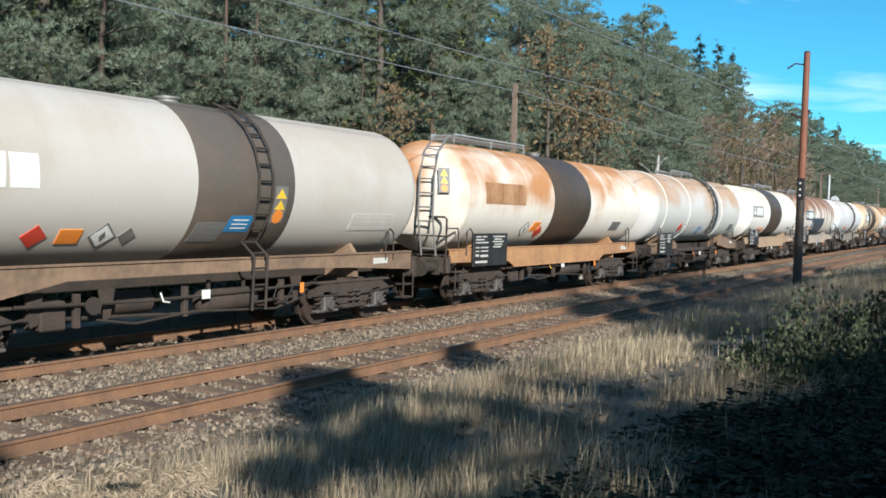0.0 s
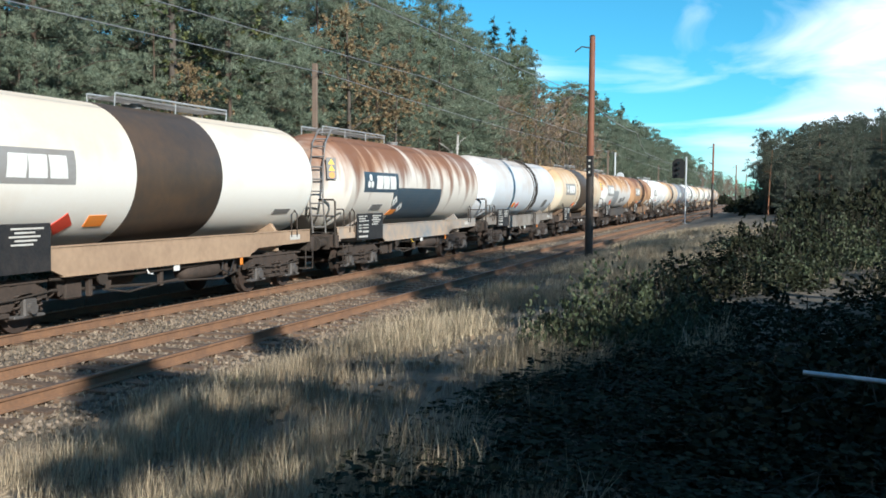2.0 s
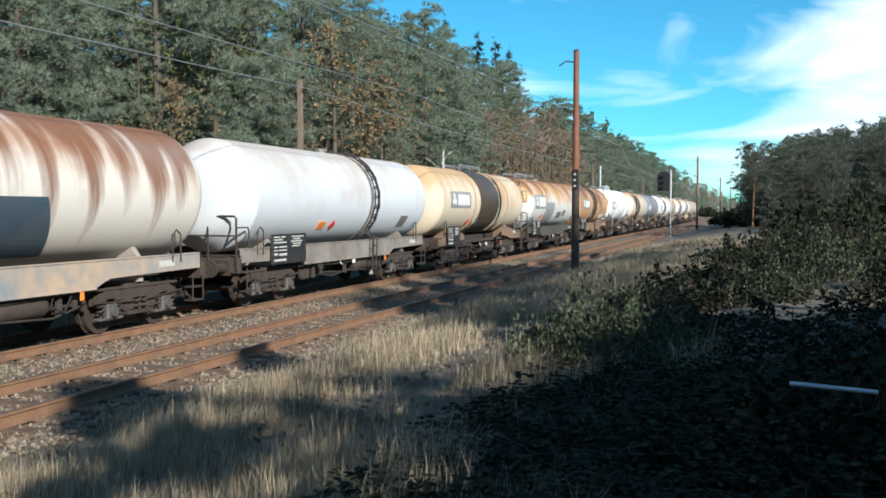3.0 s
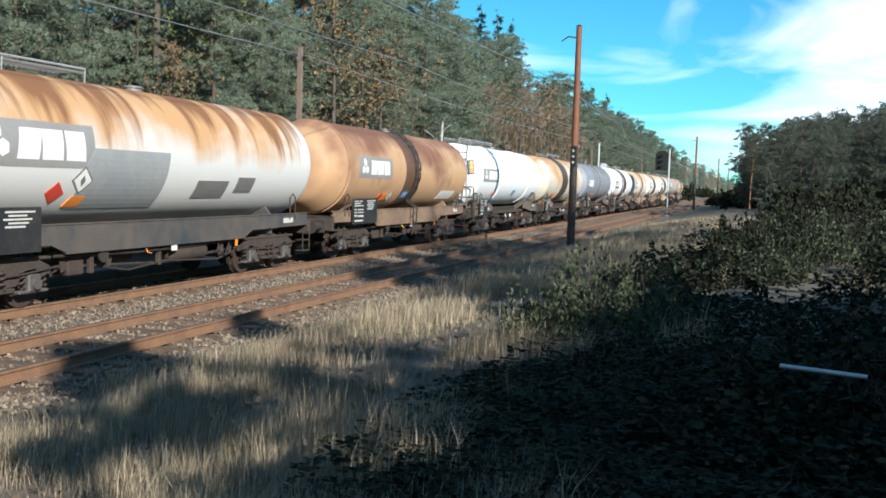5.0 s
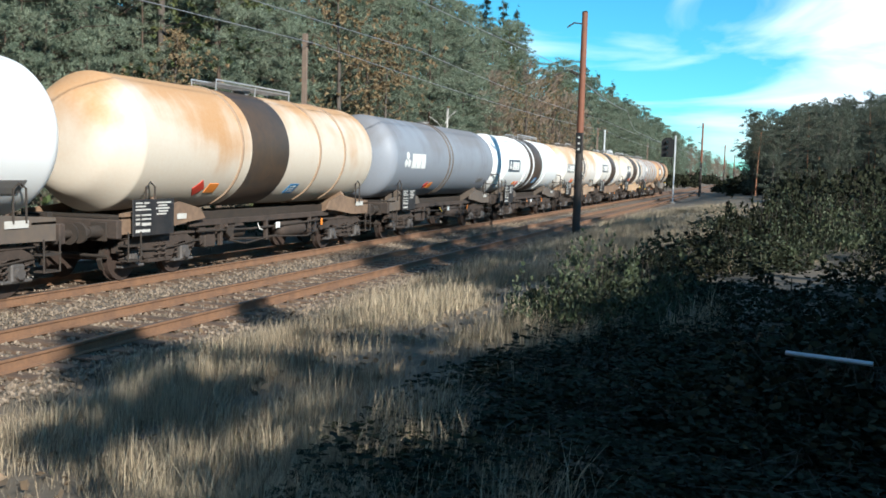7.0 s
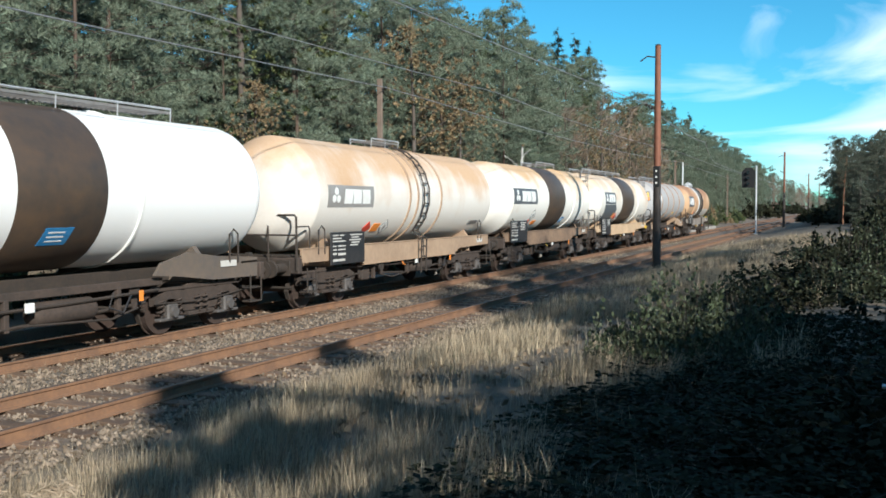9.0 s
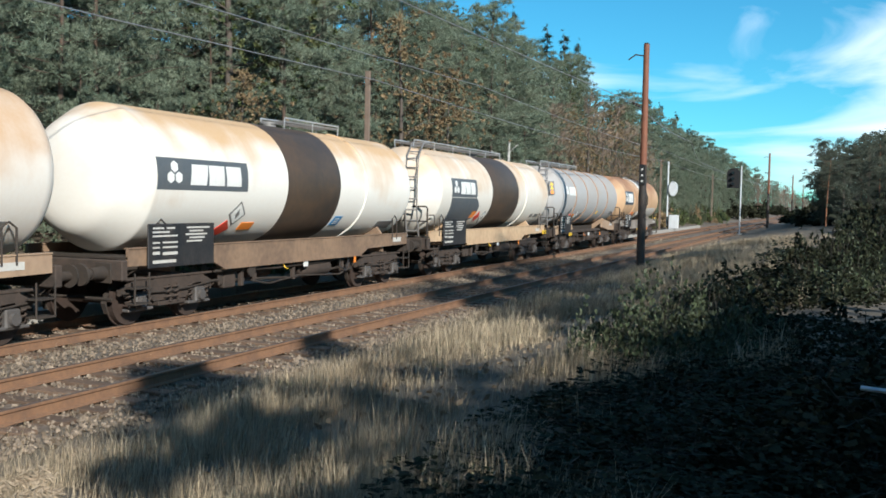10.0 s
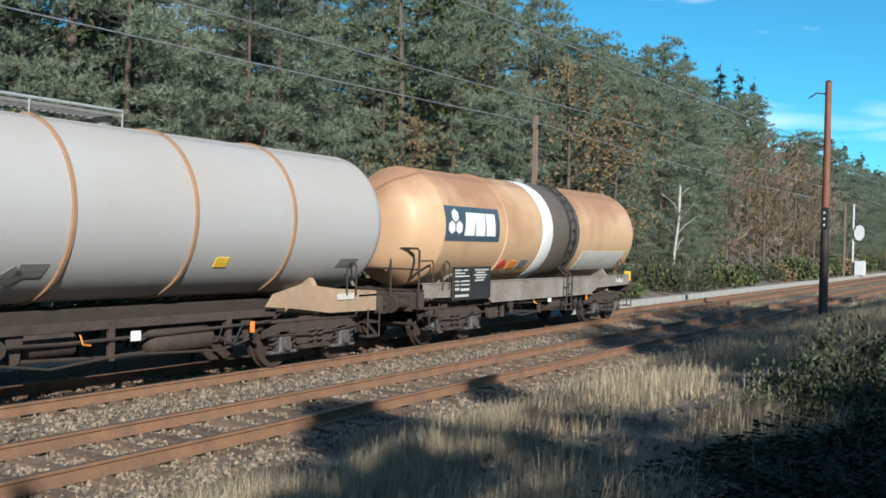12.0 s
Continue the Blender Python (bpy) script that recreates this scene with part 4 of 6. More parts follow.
        path += [((TANK_R + 0.10) * math.cos(a), y, TANK_Z + (TANK_R + 0.10) * math.sin(a)) for a in (-0.75, -0.45, -0.15, 0.15, 0.45, 0.75, 1.05, 1.35)]
        path[1] = (1.45, y, 1.55)
        part("ladder", ladder_bm(path, 0.36, (0, 1, 0), 15), STEEL_DARK, wagon, "dark side ladder up to the crown")
    if spec.get("end_ladder"):
        path = [(0.75, -6.74 - EXT, 1.35), (0.75, -6.93 - EXT, 2.3), (0.75, -6.91 - EXT, 3.35), (0.62, -6.52 - EXT, 4.0), (0.5, -5.9 - EXT, 4.42), (0.45, -5.2 - EXT, 4.5)]
        part("ladder", ladder_bm(path, 0.42, (0.9, 0.2, 0), 12), STEEL_GREY, wagon, "steel end ladder up to the crown")
    if "walkway" in spec:
        add_walkway(tank, *spec["walkway"])
    for y in spec.get("domes", (0.4,)):
        bm = cyl(bmesh.new(), (0, y, TANK_R - 0.06), (0, y, TANK_R + 0.07), 0.20, 18)
        cyl(bm, (0, y, TANK_R + 0.06), (0, y, TANK_R + 0.10), 0.23, 18)
        part("manhole", bm, STEEL_GREY, tank, smooth=True)
    if spec.get("sign"):
        sg = part("warning_sign", box(bmesh.new(), -0.01, 0.01, -0.20, 0.20, -0.40, 0.40, 0.004), PAINT_GREY, wagon, "grey warning sign")
        sg.matrix_basis = pose(1.09, -6.64 - EXT, 3.25, 0, -12, -44) @ Matrix.Diagonal((1, 0.75, 0.8, 1))
        for z, m in ((0.24, PAINT_YELLOW), (0.0, PAINT_YELLOW)):
            part("warning_triangle", extrude_poly(bmesh.new(), [(-0.13, z - 0.1), (0.13, z - 0.1), (0, z + 0.12)], "x", 0.0101, 0.016), m, sg, "yellow warning triangle")
        part("warning_disc", cyl(bmesh.new(), (0.0101, 0, -0.26), (0.016, 0, -0.26), 0.12, 14), PAINT_ORANGE, sg, "orange warning disc")
        part("sign_bracket", box(bmesh.new(), -0.42, -0.01, -0.03, 0.03, -0.05, 0.05), STEEL_DARK, sg)
    for x in (-0.9, 0.9):
        part("tail_bracket", box(bmesh.new(), x - 0.05, x + 0.05, 6.62 + EXT, 6.76 + EXT, 1.28, 1.5), STEEL_DARK, wagon)
    if spec.get("last"):
        part("tail_lamp", box(bmesh.new(), 1.0, 1.2, 6.70 + EXT, 6.85 + EXT, 1.29, 1.62, 0.02), PAINT_YELLOW, wagon, "yellow tail lamp housing")
    return wagon


CREAM = (0.66, 0.60, 0.50)
WHITEISH = (0.72, 0.71, 0.68)
GREYISH = (0.50, 0.48, 0.45)
TAN = (0.40, 0.24, 0.13)
NAVY_INK = (LOGO_NAVY, PAINT_WHITE)
band = "dark brown painted tank band"


def hazards(y, s, r=0.2, gap=0.62):
    return [("hazard_diamond", [diamond(y, s, r)], PAINT_RED, "red hazard diamond"),
            ("hazard_plate", [rect(y + gap - 0.2, y + gap + 0.2, s - 0.14, s + 0.14)], PAINT_ORANGE, "orange hazard plate"),
            ("hazard_diamond", [diamond(y + 2 * gap, s, r)], PAINT_WHITE, "white hazard diamond"),
            ("small_plate", [diamond(y + 2.8 * gap, s, r * 0.8)], PAINT_GREY, "grey plate")]


def blue_plate(y0, y1, s0, s1):
    return ("blue_plate", [rect(y0, y1, s0, s1, 0.06)], PAINT_BLUE, "blue lettered plate")


def grey_plate(y0, y1, s0, s1):
    return ("grey_plate", [rect(y0, y1, s0, s1, 0.05)], PAINT_GREY, "dark grey stencil plate")


def tri_plate(y0, y1, s0, s1):
    """A dark plate with two yellow triangles over an orange disc."""
    c, w, h = (y0 + y1) / 2, (y1 - y0) * 0.42, s1 - s0
    tris = [("warning_triangle", [[(c - w, s0 + h * f), (c + w, s0 + h * f), (c, s0 + h * (f + 0.26))]], PAINT_YELLOW, "yellow warning triangle") for f in (0.68, 0.38)]
    disc = [(c + w * math.cos(k * 0.785), s0 + h * 0.18 + w * math.sin(k * 0.785)) for k in range(8)]
    return [("warning_panel", [rect(y0, y1, s0, s1)], PAINT_GREY, "dark warning plate")] + tris + [("warning_disc", [disc], PAINT_ORANGE, "orange warning disc")]


SPECS = [
    dict(label="pale grey tank wagon with a brown band and hazard diamonds", head="dome", sill="slim", sill_mat=SILL_RUST,
         paint=tank_paint("grey_tank_paint", (0.55, 0.515, 0.47), (0.38, 0.30, 0.23), 0.5, 0.12, 0.3, 0.0, 1.0),
         bands=[(-0.2, 2.3, BAND_GREY, band)], ladder=1.4, logo=(-5.6, -3.0, -0.35, 0.4, None, PAINT_WHITE), railing=False,
         decals=hazards(-3.1, -1.0, 0.22, 0.6) + [blue_plate(0.65, 1.3, -0.92, -0.58), grey_plate(-0.1, 0.6, -1.15, -0.72),
                ("faded_panel", [rect(4.3, 5.9, -0.9, -0.5)], PAINT_PALE, "faded pale panel"), *tri_plate(1.75, 2.1, -0.72, 0.0)]),
    dict(label="cream tank wagon stained orange with a dark band and rust patch", head="cone", sill_mat=SILL_ORANGE, end_ladder=True,
         paint=tank_paint("cream_tank_paint", (0.82, 0.77, 0.68), (0.47, 0.22, 0.09), 0.95, 0.10, 0.35, 0.0, 4.0),
         bands=[(-1.0, 1.85, BAND_DARK, band)], board=(-5.75, -3.85, 1.05, 1.92), walkway=(-5.2, -1.0), sign=True,
         decals=[("rust_patch", [rect(-5.3, -2.95, -0.15, 0.42)], RUST_PATCH, "flaking rust-brown repaint patch"), grey_plate(4.1, 4.9, -0.95, -0.6),
                 ("hazard_diamond", [diamond(-1.5, -1.0, 0.24)], PAINT_RED, "red hazard diamond"), ("hazard_plate", [rect(-2.15, -1.7, -0.95, -0.65, 0.1)], PAINT_ORANGE, "orange hazard plate"),
                 ("hazard_diamond", [diamond(-2.5, -0.9, 0.22)], PAINT_WHITE, "white hazard diamond")]),
    dict(label="grey tank wagon with tan grime, pale rings and a side ladder", head="dome", sill="ends", sill_mat=SILL_RUST,
         paint=tank_paint("tan_grey_tank_paint", (0.60, 0.59, 0.57), (0.43, 0.26, 0.15), 0.8, 0.1, 0.25, 0.0, 7.0), rings=(-5.4, -2.2, 2.9), ring_mat=PAINT_PALE,
         ladder=1.4, board=(-5.9, -4.2, 0.98, 1.85), walkway=(-1.6, 1.4), railing=False,
         decals=[("hazard_diamond", [diamond(-2.9, -0.85, 0.25)], PAINT_RED, "red hazard diamond"), ("hazard_diamond", [diamond(-2.3, -0.92, 0.2)], PAINT_WHITE, "white hazard diamond"),
                 blue_plate(-0.2, 0.3, -1.15, -0.8), grey_plate(4.9, 5.6, -1.0, -0.65)]),
    dict(label="creamy white tank wagon with a dark band and grey panel", head="cone", sill_mat=SILL_TAN, railing=False,
         paint=tank_paint("white_tank_paint", (0.83, 0.80, 0.74), (0.60, 0.46, 0.31), 0.6, 0.07, 0.3, 0.0, 10.0),
         bands=[(-1.35, 1.7, BAND_DARK, band)], logo=(-5.5, -3.05, -0.24, 0.38, LOGO_GREY, PAINT_WHITE), board=(-5.7, -3.6, 1.1, 1.95), walkway=(-0.6, 3.6),
         decals=[("hazard_diamond", [diamond(-3.05, -1.05, 0.27)], PAINT_RED, "red hazard diamond"), ("hazard_plate", [rect(-2.45, -1.95, -1.12, -0.85)], PAINT_ORANGE, "orange hazard plate"), grey_plate(4.4, 5.2, -0.95, -0.8)]),
    dict(label="cream tank wagon with rust streaks and a stepped navy panel", head="cone", sill_mat=SILL_PATCHED, end_ladder=True,
         paint=tank_paint("rust_streaked_tank_paint", (0.72, 0.67, 0.60), (0.40, 0.22, 0.125), 0.85, 0.08, 0.45, 0.55, 13.0),
         logo=(-5.3, -2.5, -0.3, 0.34, LOGO_NAVY, PAINT_WHITE), board=(-5.65, -3.65, 1.08, 1.9), walkway=(-6.0, -1.2), sign=True,
         decals=[("navy_panel", [[(-2.5, -0.295), (-2.5, -0.14), (1.75, -0.14), (2.2, -1.45), (-2.35, -1.40), (-2.9, -0.3)]], LOGO_NAVY, "navy stepped panel"),
                 ("hazard_diamond", [diamond(-2.6, -0.6, 0.2)], PAINT_WHITE, "white hazard diamond"), ("hazard_diamond", [diamond(-1.95, -0.85, 0.2)], PAINT_WHITE, "white hazard diamond"),
                 ("hazard_plate", [rect(-2.75, -2.2, -1.15, -0.92, 0.1)], PAINT_ORANGE, "orange hazard plate"), grey_plate(-4.4, -3.6, -0.92, -0.71)]),
    dict(label="pale blue-grey tank wagon with a narrow ladder band", head="cone", sill_mat=SILL_GREY,
         paint=tank_paint("pale_grey_tank_paint", (0.66, 0.68, 0.71), (0.45, 0.35, 0.27), 0.65, 0.06, 0.3, 0.0, 16.0), rings=(1.2, 1.75),
         ring_mat=BAND_GREY, ladder=1.48, board=(-5.25, -3.3, 1.05, 1.85),
         decals=[("hazard_plate", [rect(-2.25, -1.8, -1.0, -0.75)], PAINT_ORANGE, "orange hazard plate"), ("hazard_diamond", [diamond(-1.3, -0.9, 0.2)], PAINT_RED, "red hazard diamond"), grey_plate(4.1, 4.8, -1.05, -0.6)]),
    dict(label="tan-stained tank wagon with a dark band and ring ribs", head="dome", sill="ends", sill_mat=SILL_RUST,
         paint=tank_paint("ochre_tank_paint", (0.70, 0.60, 0.46), (0.48, 0.27, 0.12), 0.7, 0.12, 0.4, 0.0, 19.0), rings=(-2.25, 2.1, 3.4), ring_mat=SILL_TAN,
         bands=[(-1.4, 1.75, BAND_DARK, band)], logo=(-5.75, -2.9, -0.3, 0.4, LOGO_GREY, PAINT_WHITE), board=(-5.9, -4.2, 1.0, 1.8), walkway=(-1.2, 2.0), railing=False,
         decals=hazards(-2.6, -1.0, 0.2, 0.5)),
    dict(label="orange-topped pale tank wagon with a faded blue-grey panel", head="cone", sill_mat=SILL_NAVY, end_ladder=True,
         paint=tank_paint("faded_tank_paint", (0.66, 0.65, 0.63), (0.52, 0.30, 0.14), 0.95, 0.06, 0.4, 0.25, 22.0),
         logo=(-5.6, -2.65, -0.32, 0.5, LOGO_GREY, PAINT_WHITE), board=(-5.9, -3.95, 1.05, 1.85), walkway=(-6.0, -1.6), sign=True,
         decals=[("faded_panel", [[(-2.9, -0.33), (-2.65, 0.08), (-0.25, 0.08), (-0.35, -1.2), (-3.0, -1.2)]], PAINT_SLATE, "faded slate panel"),
                 ("hazard_diamond", [diamond(-3.5, -0.82, 0.24)], PAINT_RED, "red hazard diamond"), ("hazard_plate", [rect(-3.1, -2.7, -1.15, -0.88, 0.1)], PAINT_ORANGE, "orange hazard plate"),
                 ("hazard_diamond", [diamond(-2.88, -0.55, 0.24)], PAINT_WHITE, "white hazard diamond"), grey_plate(0.9, 2.2, -0.95, -0.5), grey_plate(2.6, 3.4, -0.8, -0.4)]),
    dict(label="rust-brown grimy tank wagon with a ladder and pale panel", head="cone", sill_mat=SILL_RUST,
         paint=tank_paint("brown_tank_paint", (0.56, 0.34, 0.185), (0.20, 0.09, 0.055), 0.9, 0.08, 0.3, 0.0, 25.0), rings=(-5.9,), railing=False,
         bands=[(-1.0, 0.45, BAND_BROWN, "dark brown ladder band")], ladder=0.05, logo=(-5.2, -2.35, -0.3, 0.4, LOGO_GREY, PAINT_WHITE), board=(-5.45, -3.45, 1.08, 1.9),
         decals=hazards(-2.75, -1.0, 0.2, 0.42)[:3] + [blue_plate(-0.85, -0.3, -1.05, -0.75), *tri_plate(0.3, 0.6, -0.3, 0.4),
                 ("pale_panel", [rect(3.4, 5.2, -1.15, -0.75, 0.1)], PAINT_WHITE, "white patched panel"), ("rust_patch", [rect(-6.0 + 0.02, -5.96, -0.2, -0.1)], SILL_TAN, "tan patch")]),
    dict(label="bright white tank wagon with a long crown walkway", head="dome", sill="ends", sill_mat=SILL_DARK, end_ladder=True,
         paint=tank_paint("bright_white_tank_paint", (0.84, 0.84, 0.83), (0.70, 0.67, 0.62), 0.25, 0.04, 0.2, 0.0, 28.0), rings=(-2.6, 3.4),
         logo=(-5.75, -3.0, -0.28, 0.34, LOGO_GREY, PAINT_WHITE), board=(-5.9, -4.6, 0.98, 1.8), walkway=(-6.2, -0.6), sign=True,
         decals=[("hazard_diamond", [[(-3.55, -1.0), (-3.35, -1.0), (-2.95, -0.72), (-3.1, -0.65)]], PAINT_RED, "red hazard diamond"), blue_plate(0.45, 0.95, -1.0, -0.7), grey_plate(5.0, 5.7, -1.1, -0.8),
                 ("hazard_plate", [rect(-4.5, -4.0, -1.75, -1.3)], PAINT_ORANGE, "orange hazard plate")]),
    dict(label="ochre-stained tank wagon with ring ribs and a dark band", head="cone", sill="ends", sill_mat=SILL_RUST, railing=False,
         paint=tank_paint("peach_tank_paint", (0.68, 0.61, 0.51), (0.50, 0.28, 0.13), 0.85, 0.12, 0.4, 0.0, 31.0), rings=(-1.95, 2.25, 3.9), ring_mat=SILL_TAN,
         bands=[(-1.5, 0.4, BAND_DARK, band)], board=(-6.0, -4.6, 0.95, 1.7), walkway=(-1.4, 2.4),
         decals=hazards(-3.3, -1.05, 0.24, 0.55)[:2] + [blue_plate(1.0, 1.5, -1.3, -0.95)]),
    dict(label="blue-grey tank wagon with faded white lettering bars", head="dome", sill="ends", sill_mat=SILL_DARK,
         paint=tank_paint("slate_tank_paint", (0.27, 0.29, 0.33), (0.17, 0.155, 0.15), 0.6, 0.1, 0.4, 0.0, 34.0), rings=(-0.4, 0.0), ring_mat=BAND_GREY,
         logo=(-5.5, -3.0, -0.5, 0.3, None, PAINT_WHITE), board=(-5.3, -4.0, 1.0, 1.75), railing=False, decals=hazards(-2.2, -1.1, 0.2, 0.45)[:2] + [grey_plate(4.2, 5.0, -0.95, -0.75)]),
    dict(label="white tank wagon with a double black band and navy panel", head="cone", sill="ends", sill_mat=SILL_DARK,
         paint=tank_paint("clean_white_tank_paint", (0.84, 0.83, 0.81), (0.70, 0.66, 0.60), 0.3, 0.03, 0.3, 0.0, 37.0), rings=(-2.15, 2.7), ring_mat=PAINT_WHITE,
         bands=[(-1.18, -0.5, BAND_DARK, band), (-0.14, 1.8, BAND_DARK, band)], logo=(-5.65, -3.35, -0.4, 0.22, LOGO_NAVY, PAINT_WHITE), board=(-6.0, -4.3, 0.9, 1.78), walkway=(0.2, 4.8),
         decals=[("hazard_plate", [rect(-3.55, -3.1, -1.15, -0.95)], PAINT_ORANGE, "orange hazard plate"), ("hazard_diamond", [diamond(-2.7, -1.15, 0.2)], PAINT_RED, "red hazard diamond"),
                 ("hazard_diamond", [diamond(-2.25, -1.15, 0.2)], PAINT_WHITE, "white hazard diamond"), blue_plate(0.5, 1.1, -1.05, -0.7), grey_plate(-1.9, -1.35, -1.25, -1.0)]),
    dict(label="cream tank wagon with tan ribs, side ladder and grey panel", head="cone", sill_mat=SILL_TAN,
         paint=tank_paint("warm_cream_tank_paint", (0.78, 0.74, 0.68), (0.55, 0.35, 0.20), 0.85, 0.10, 0.35, 0.0, 40.0), rings=(-0.65, -0.1, 1.65), ring_mat=SILL_TAN,
         ladder=0.35, logo=(-5.4, -2.95, -0.35, 0.22, LOGO_GREY, PAINT_WHITE), board=(-5.15, -3.35, 1.05, 1.88), walkway=(-1.0, 0.8),
         decals=hazards(-2.85, -0.98, 0.22, 0.52)[:3] + [grey_plate(4.6, 5.4, -1.0, -0.85)]),
    dict(label="cream tank wagon with a dark band and grey company panel", head="cone", sill_mat=SILL_RUST, railing=False,
         paint=tank_paint("pale_cream_tank_paint", (0.83, 0.80, 0.74), (0.57, 0.37, 0.20), 0.9, 0.07, 0.3, 0.0, 43.0), rings=(3.1,),
         bands=[(-0.95, 1.6, BAND_DARK, band)], logo=(-5.6, -2.6, -0.23, 0.4, LOGO_SLATE, PAINT_WHITE), board=(-5.75, -3.7, 1.12, 1.97), walkway=(0.6, 3.4),
         decals=[("hazard_diamond", [diamond(-3.0, -1.15, 0.25)], PAINT_RED, "red hazard diamond"), ("hazard_diamond", [diamond(-2.75, -0.75, 0.25)], PAINT_WHITE, "white hazard diamond"),
                 ("hazard_plate", [rect(-2.4, -1.9, -1.2, -0.98)], PAINT_ORANGE, "orange hazard plate"), blue_plate(1.7, 2.1, -1.15, -0.85), grey_plate(4.5, 5.5, -1.35, -1.05)]),
    dict(label="cream tank wagon with a broad dark band and navy panel", head="cone", sill_mat=SILL_PEACH, end_ladder=True,
         paint=tank_paint("light_cream_tank_paint", (0.77, 0.73, 0.66), (0.58, 0.40, 0.25), 0.8, 0.10, 0.3, 0.0, 46.0), rings=(3.2,),
         bands=[(-1.1, 2.1, BAND_DARK, band)], logo=(-5.2, -2.75, -0.2, 0.45, LOGO_SLATE, PAINT_WHITE), board=(-5.7, -3.6, 1.02, 1.9), walkway=(-6.0, 2.8), stripes=((6.2, 1.12),),
         decals=[("navy_panel", [[(-5.2, -0.22), (-2.75, -0.22), (-2.35, -0.5), (-2.4, -0.95), (-2.9, -1.25), (-5.0, -1.25)]], LOGO_SLATE, "slate stepped panel"),
                 ("hazard_plate", [rect(-2.85, -2.45, -1.0, -0.72, 0.08)], PAINT_ORANGE, "orange hazard plate"), ("hazard_diamond", [diamond(-2.05, -0.97, 0.25)], PAINT_RED, "red hazard diamond"),
                 ("hazard_diamond", [diamond(-1.42, -1.0, 0.25)], PAINT_WHITE, "white hazard diamond"), grey_plate(4.6, 5.0, -1.05, -0.88), grey_plate(5.2, 5.7, -1.05, -0.88)]),
    dict(label="dull grey tank wagon with rusty ribs and black hand rails", head="cone", sill="ends", sill_mat=SILL_TAN, end_ladder=True,
         paint=tank_paint("dull_grey_tank_paint", (0.42, 0.415, 0.415), (0.37, 0.30, 0.24), 0.35, 0.16, 0.3, 0.0, 49.0), rings=(-3.45, -1.08, 1.26, 3.68), ring_mat=RUST_RIB,
         logo=(-5.45, -3.1, -0.05, 0.6, None, PAINT_WHITE), board=(-6.0, -4.0, 1.08, 1.92), walkway=(-6.2, 0.6), sign=True, stripes=((-4.1, 0.90),),
         decals=hazards(-3.45, -1.08, 0.26, 0.58) + [("hazard_diamond", [diamond(-3.95, -0.78, 0.24)], PAINT_GREY, "grey plate"), ("yellow_plate", [rect(1.9, 2.2, -0.95, -0.75)], PAINT_YELLOW, "yellow mark"),
                 grey_plate(5.25, 5.85, -0.98, -0.78), grey_plate(-1.8, -1.35, -1.1, -0.85)]),
    dict(label="tan tank wagon with a white stripe and dark ladder band", head="cone", sill_mat=SILL_GREY, last=True,
         paint=tank_paint("tan_tank_paint", (0.58, 0.375, 0.22), (0.33, 0.17, 0.095), 0.85, 0.08, 0.3, 0.0, 52.0), rings=(-2.8,),
         bands=[(-0.72, -0.08, PAINT_WHITE, "white stripe"), (-0.08 + 0.01, 1.75, BAND_GREY, band)], ladder=1.15, logo=(-5.8, -3.2, -0.34, 0.52, LOGO_NAVY, PAINT_WHITE), board=(-5.3, -3.45, 1.08, 1.9),
         decals=hazards(-2.5, -1.02, 0.22, 0.55)[:2] + [grey_plate(-1.6, -1.15, -1.12, -0.85), ("pale_panel", [rect(2.2, 5.6, -1.3, -0.56)], PAINT_PALE, "pale unpainted panel")]),
]


WAGONS = []
for k, spec in enumerate(SPECS):
    w = build_wagon(k, spec)
    WAGONS.append((w, (COUPLINGS[k] + COUPLINGS[k + 1]) / 2))


# ---- plants ----
def quads_mesh(name, verts, faces, material):
    me = bpy.data.meshes.new(name)
    me.from_pydata(verts, [], faces)
    me.materials.append(material)
    return me


def tuft(verts, faces, c, d, size, blades, rng, width=0.16, spread=0.75, needle=False):
    """A clump of pointed blades, or of slim needles, about the direction d."""
    for _ in range(blades):
        v = (d + Vector((rng.gauss(0, spread), rng.gauss(0, spread), rng.gauss(0, spread)))).normalized()
        s = v.cross(Vector((rng.random() - 0.5, rng.random() - 0.5, rng.random() - 0.5))).normalized()
        L = size * rng.uniform(0.7, 1.25)
        w = L * width
        i = len(verts)
        if needle:
            verts.extend([c - s * w, c + s * w, c + v * L])
            faces.append((i, i + 1, i + 2))
            continue
        verts.extend([c - v * L * 0.1, c + v * L * 0.5 + s * w, c + v * L, c + v * L * 0.5 - s * w])
        faces.append((i, i + 1, i + 2, i + 3))


def limb(bm, a, b, r0, r1, rng, seg=6, bend=0.08):
    a, b = Vector(a), Vector(b)
    pts = [a.lerp(b, f) + Vector((rng.gauss(0, 1), rng.gauss(0, 1), rng.gauss(0, 1))) * bend * (b - a).length * (0 if f in (0, 1) else 0.5) for f in (0, 0.33, 0.66, 1)]
    rings = []
    for i, p in enumerate(pts):
        d = (pts[min(i + 1, 3)] - pts[max(i - 1, 0)]).normalized()
        s = d.cross(Vector((0.3, 0.9, 0.1)) if abs(d.z) > 0.8 else Vector((0, 0, 1))).normalized()
        u = s.cross(d)
        r = r0 + (r1 - r0) * i / 3
        rings.append([bm.verts.new(p + (s * math.cos(6.2832 * k / seg) + u * math.sin(6.2832 * k / seg)) * r) for k in range(seg)])
    for p, q in zip(rings, rings[1:]):
        for k in range(seg):
            bm.faces.new((p[k], p[(k + 1) % seg], q[(k + 1) % seg], q[k]))
    return pts


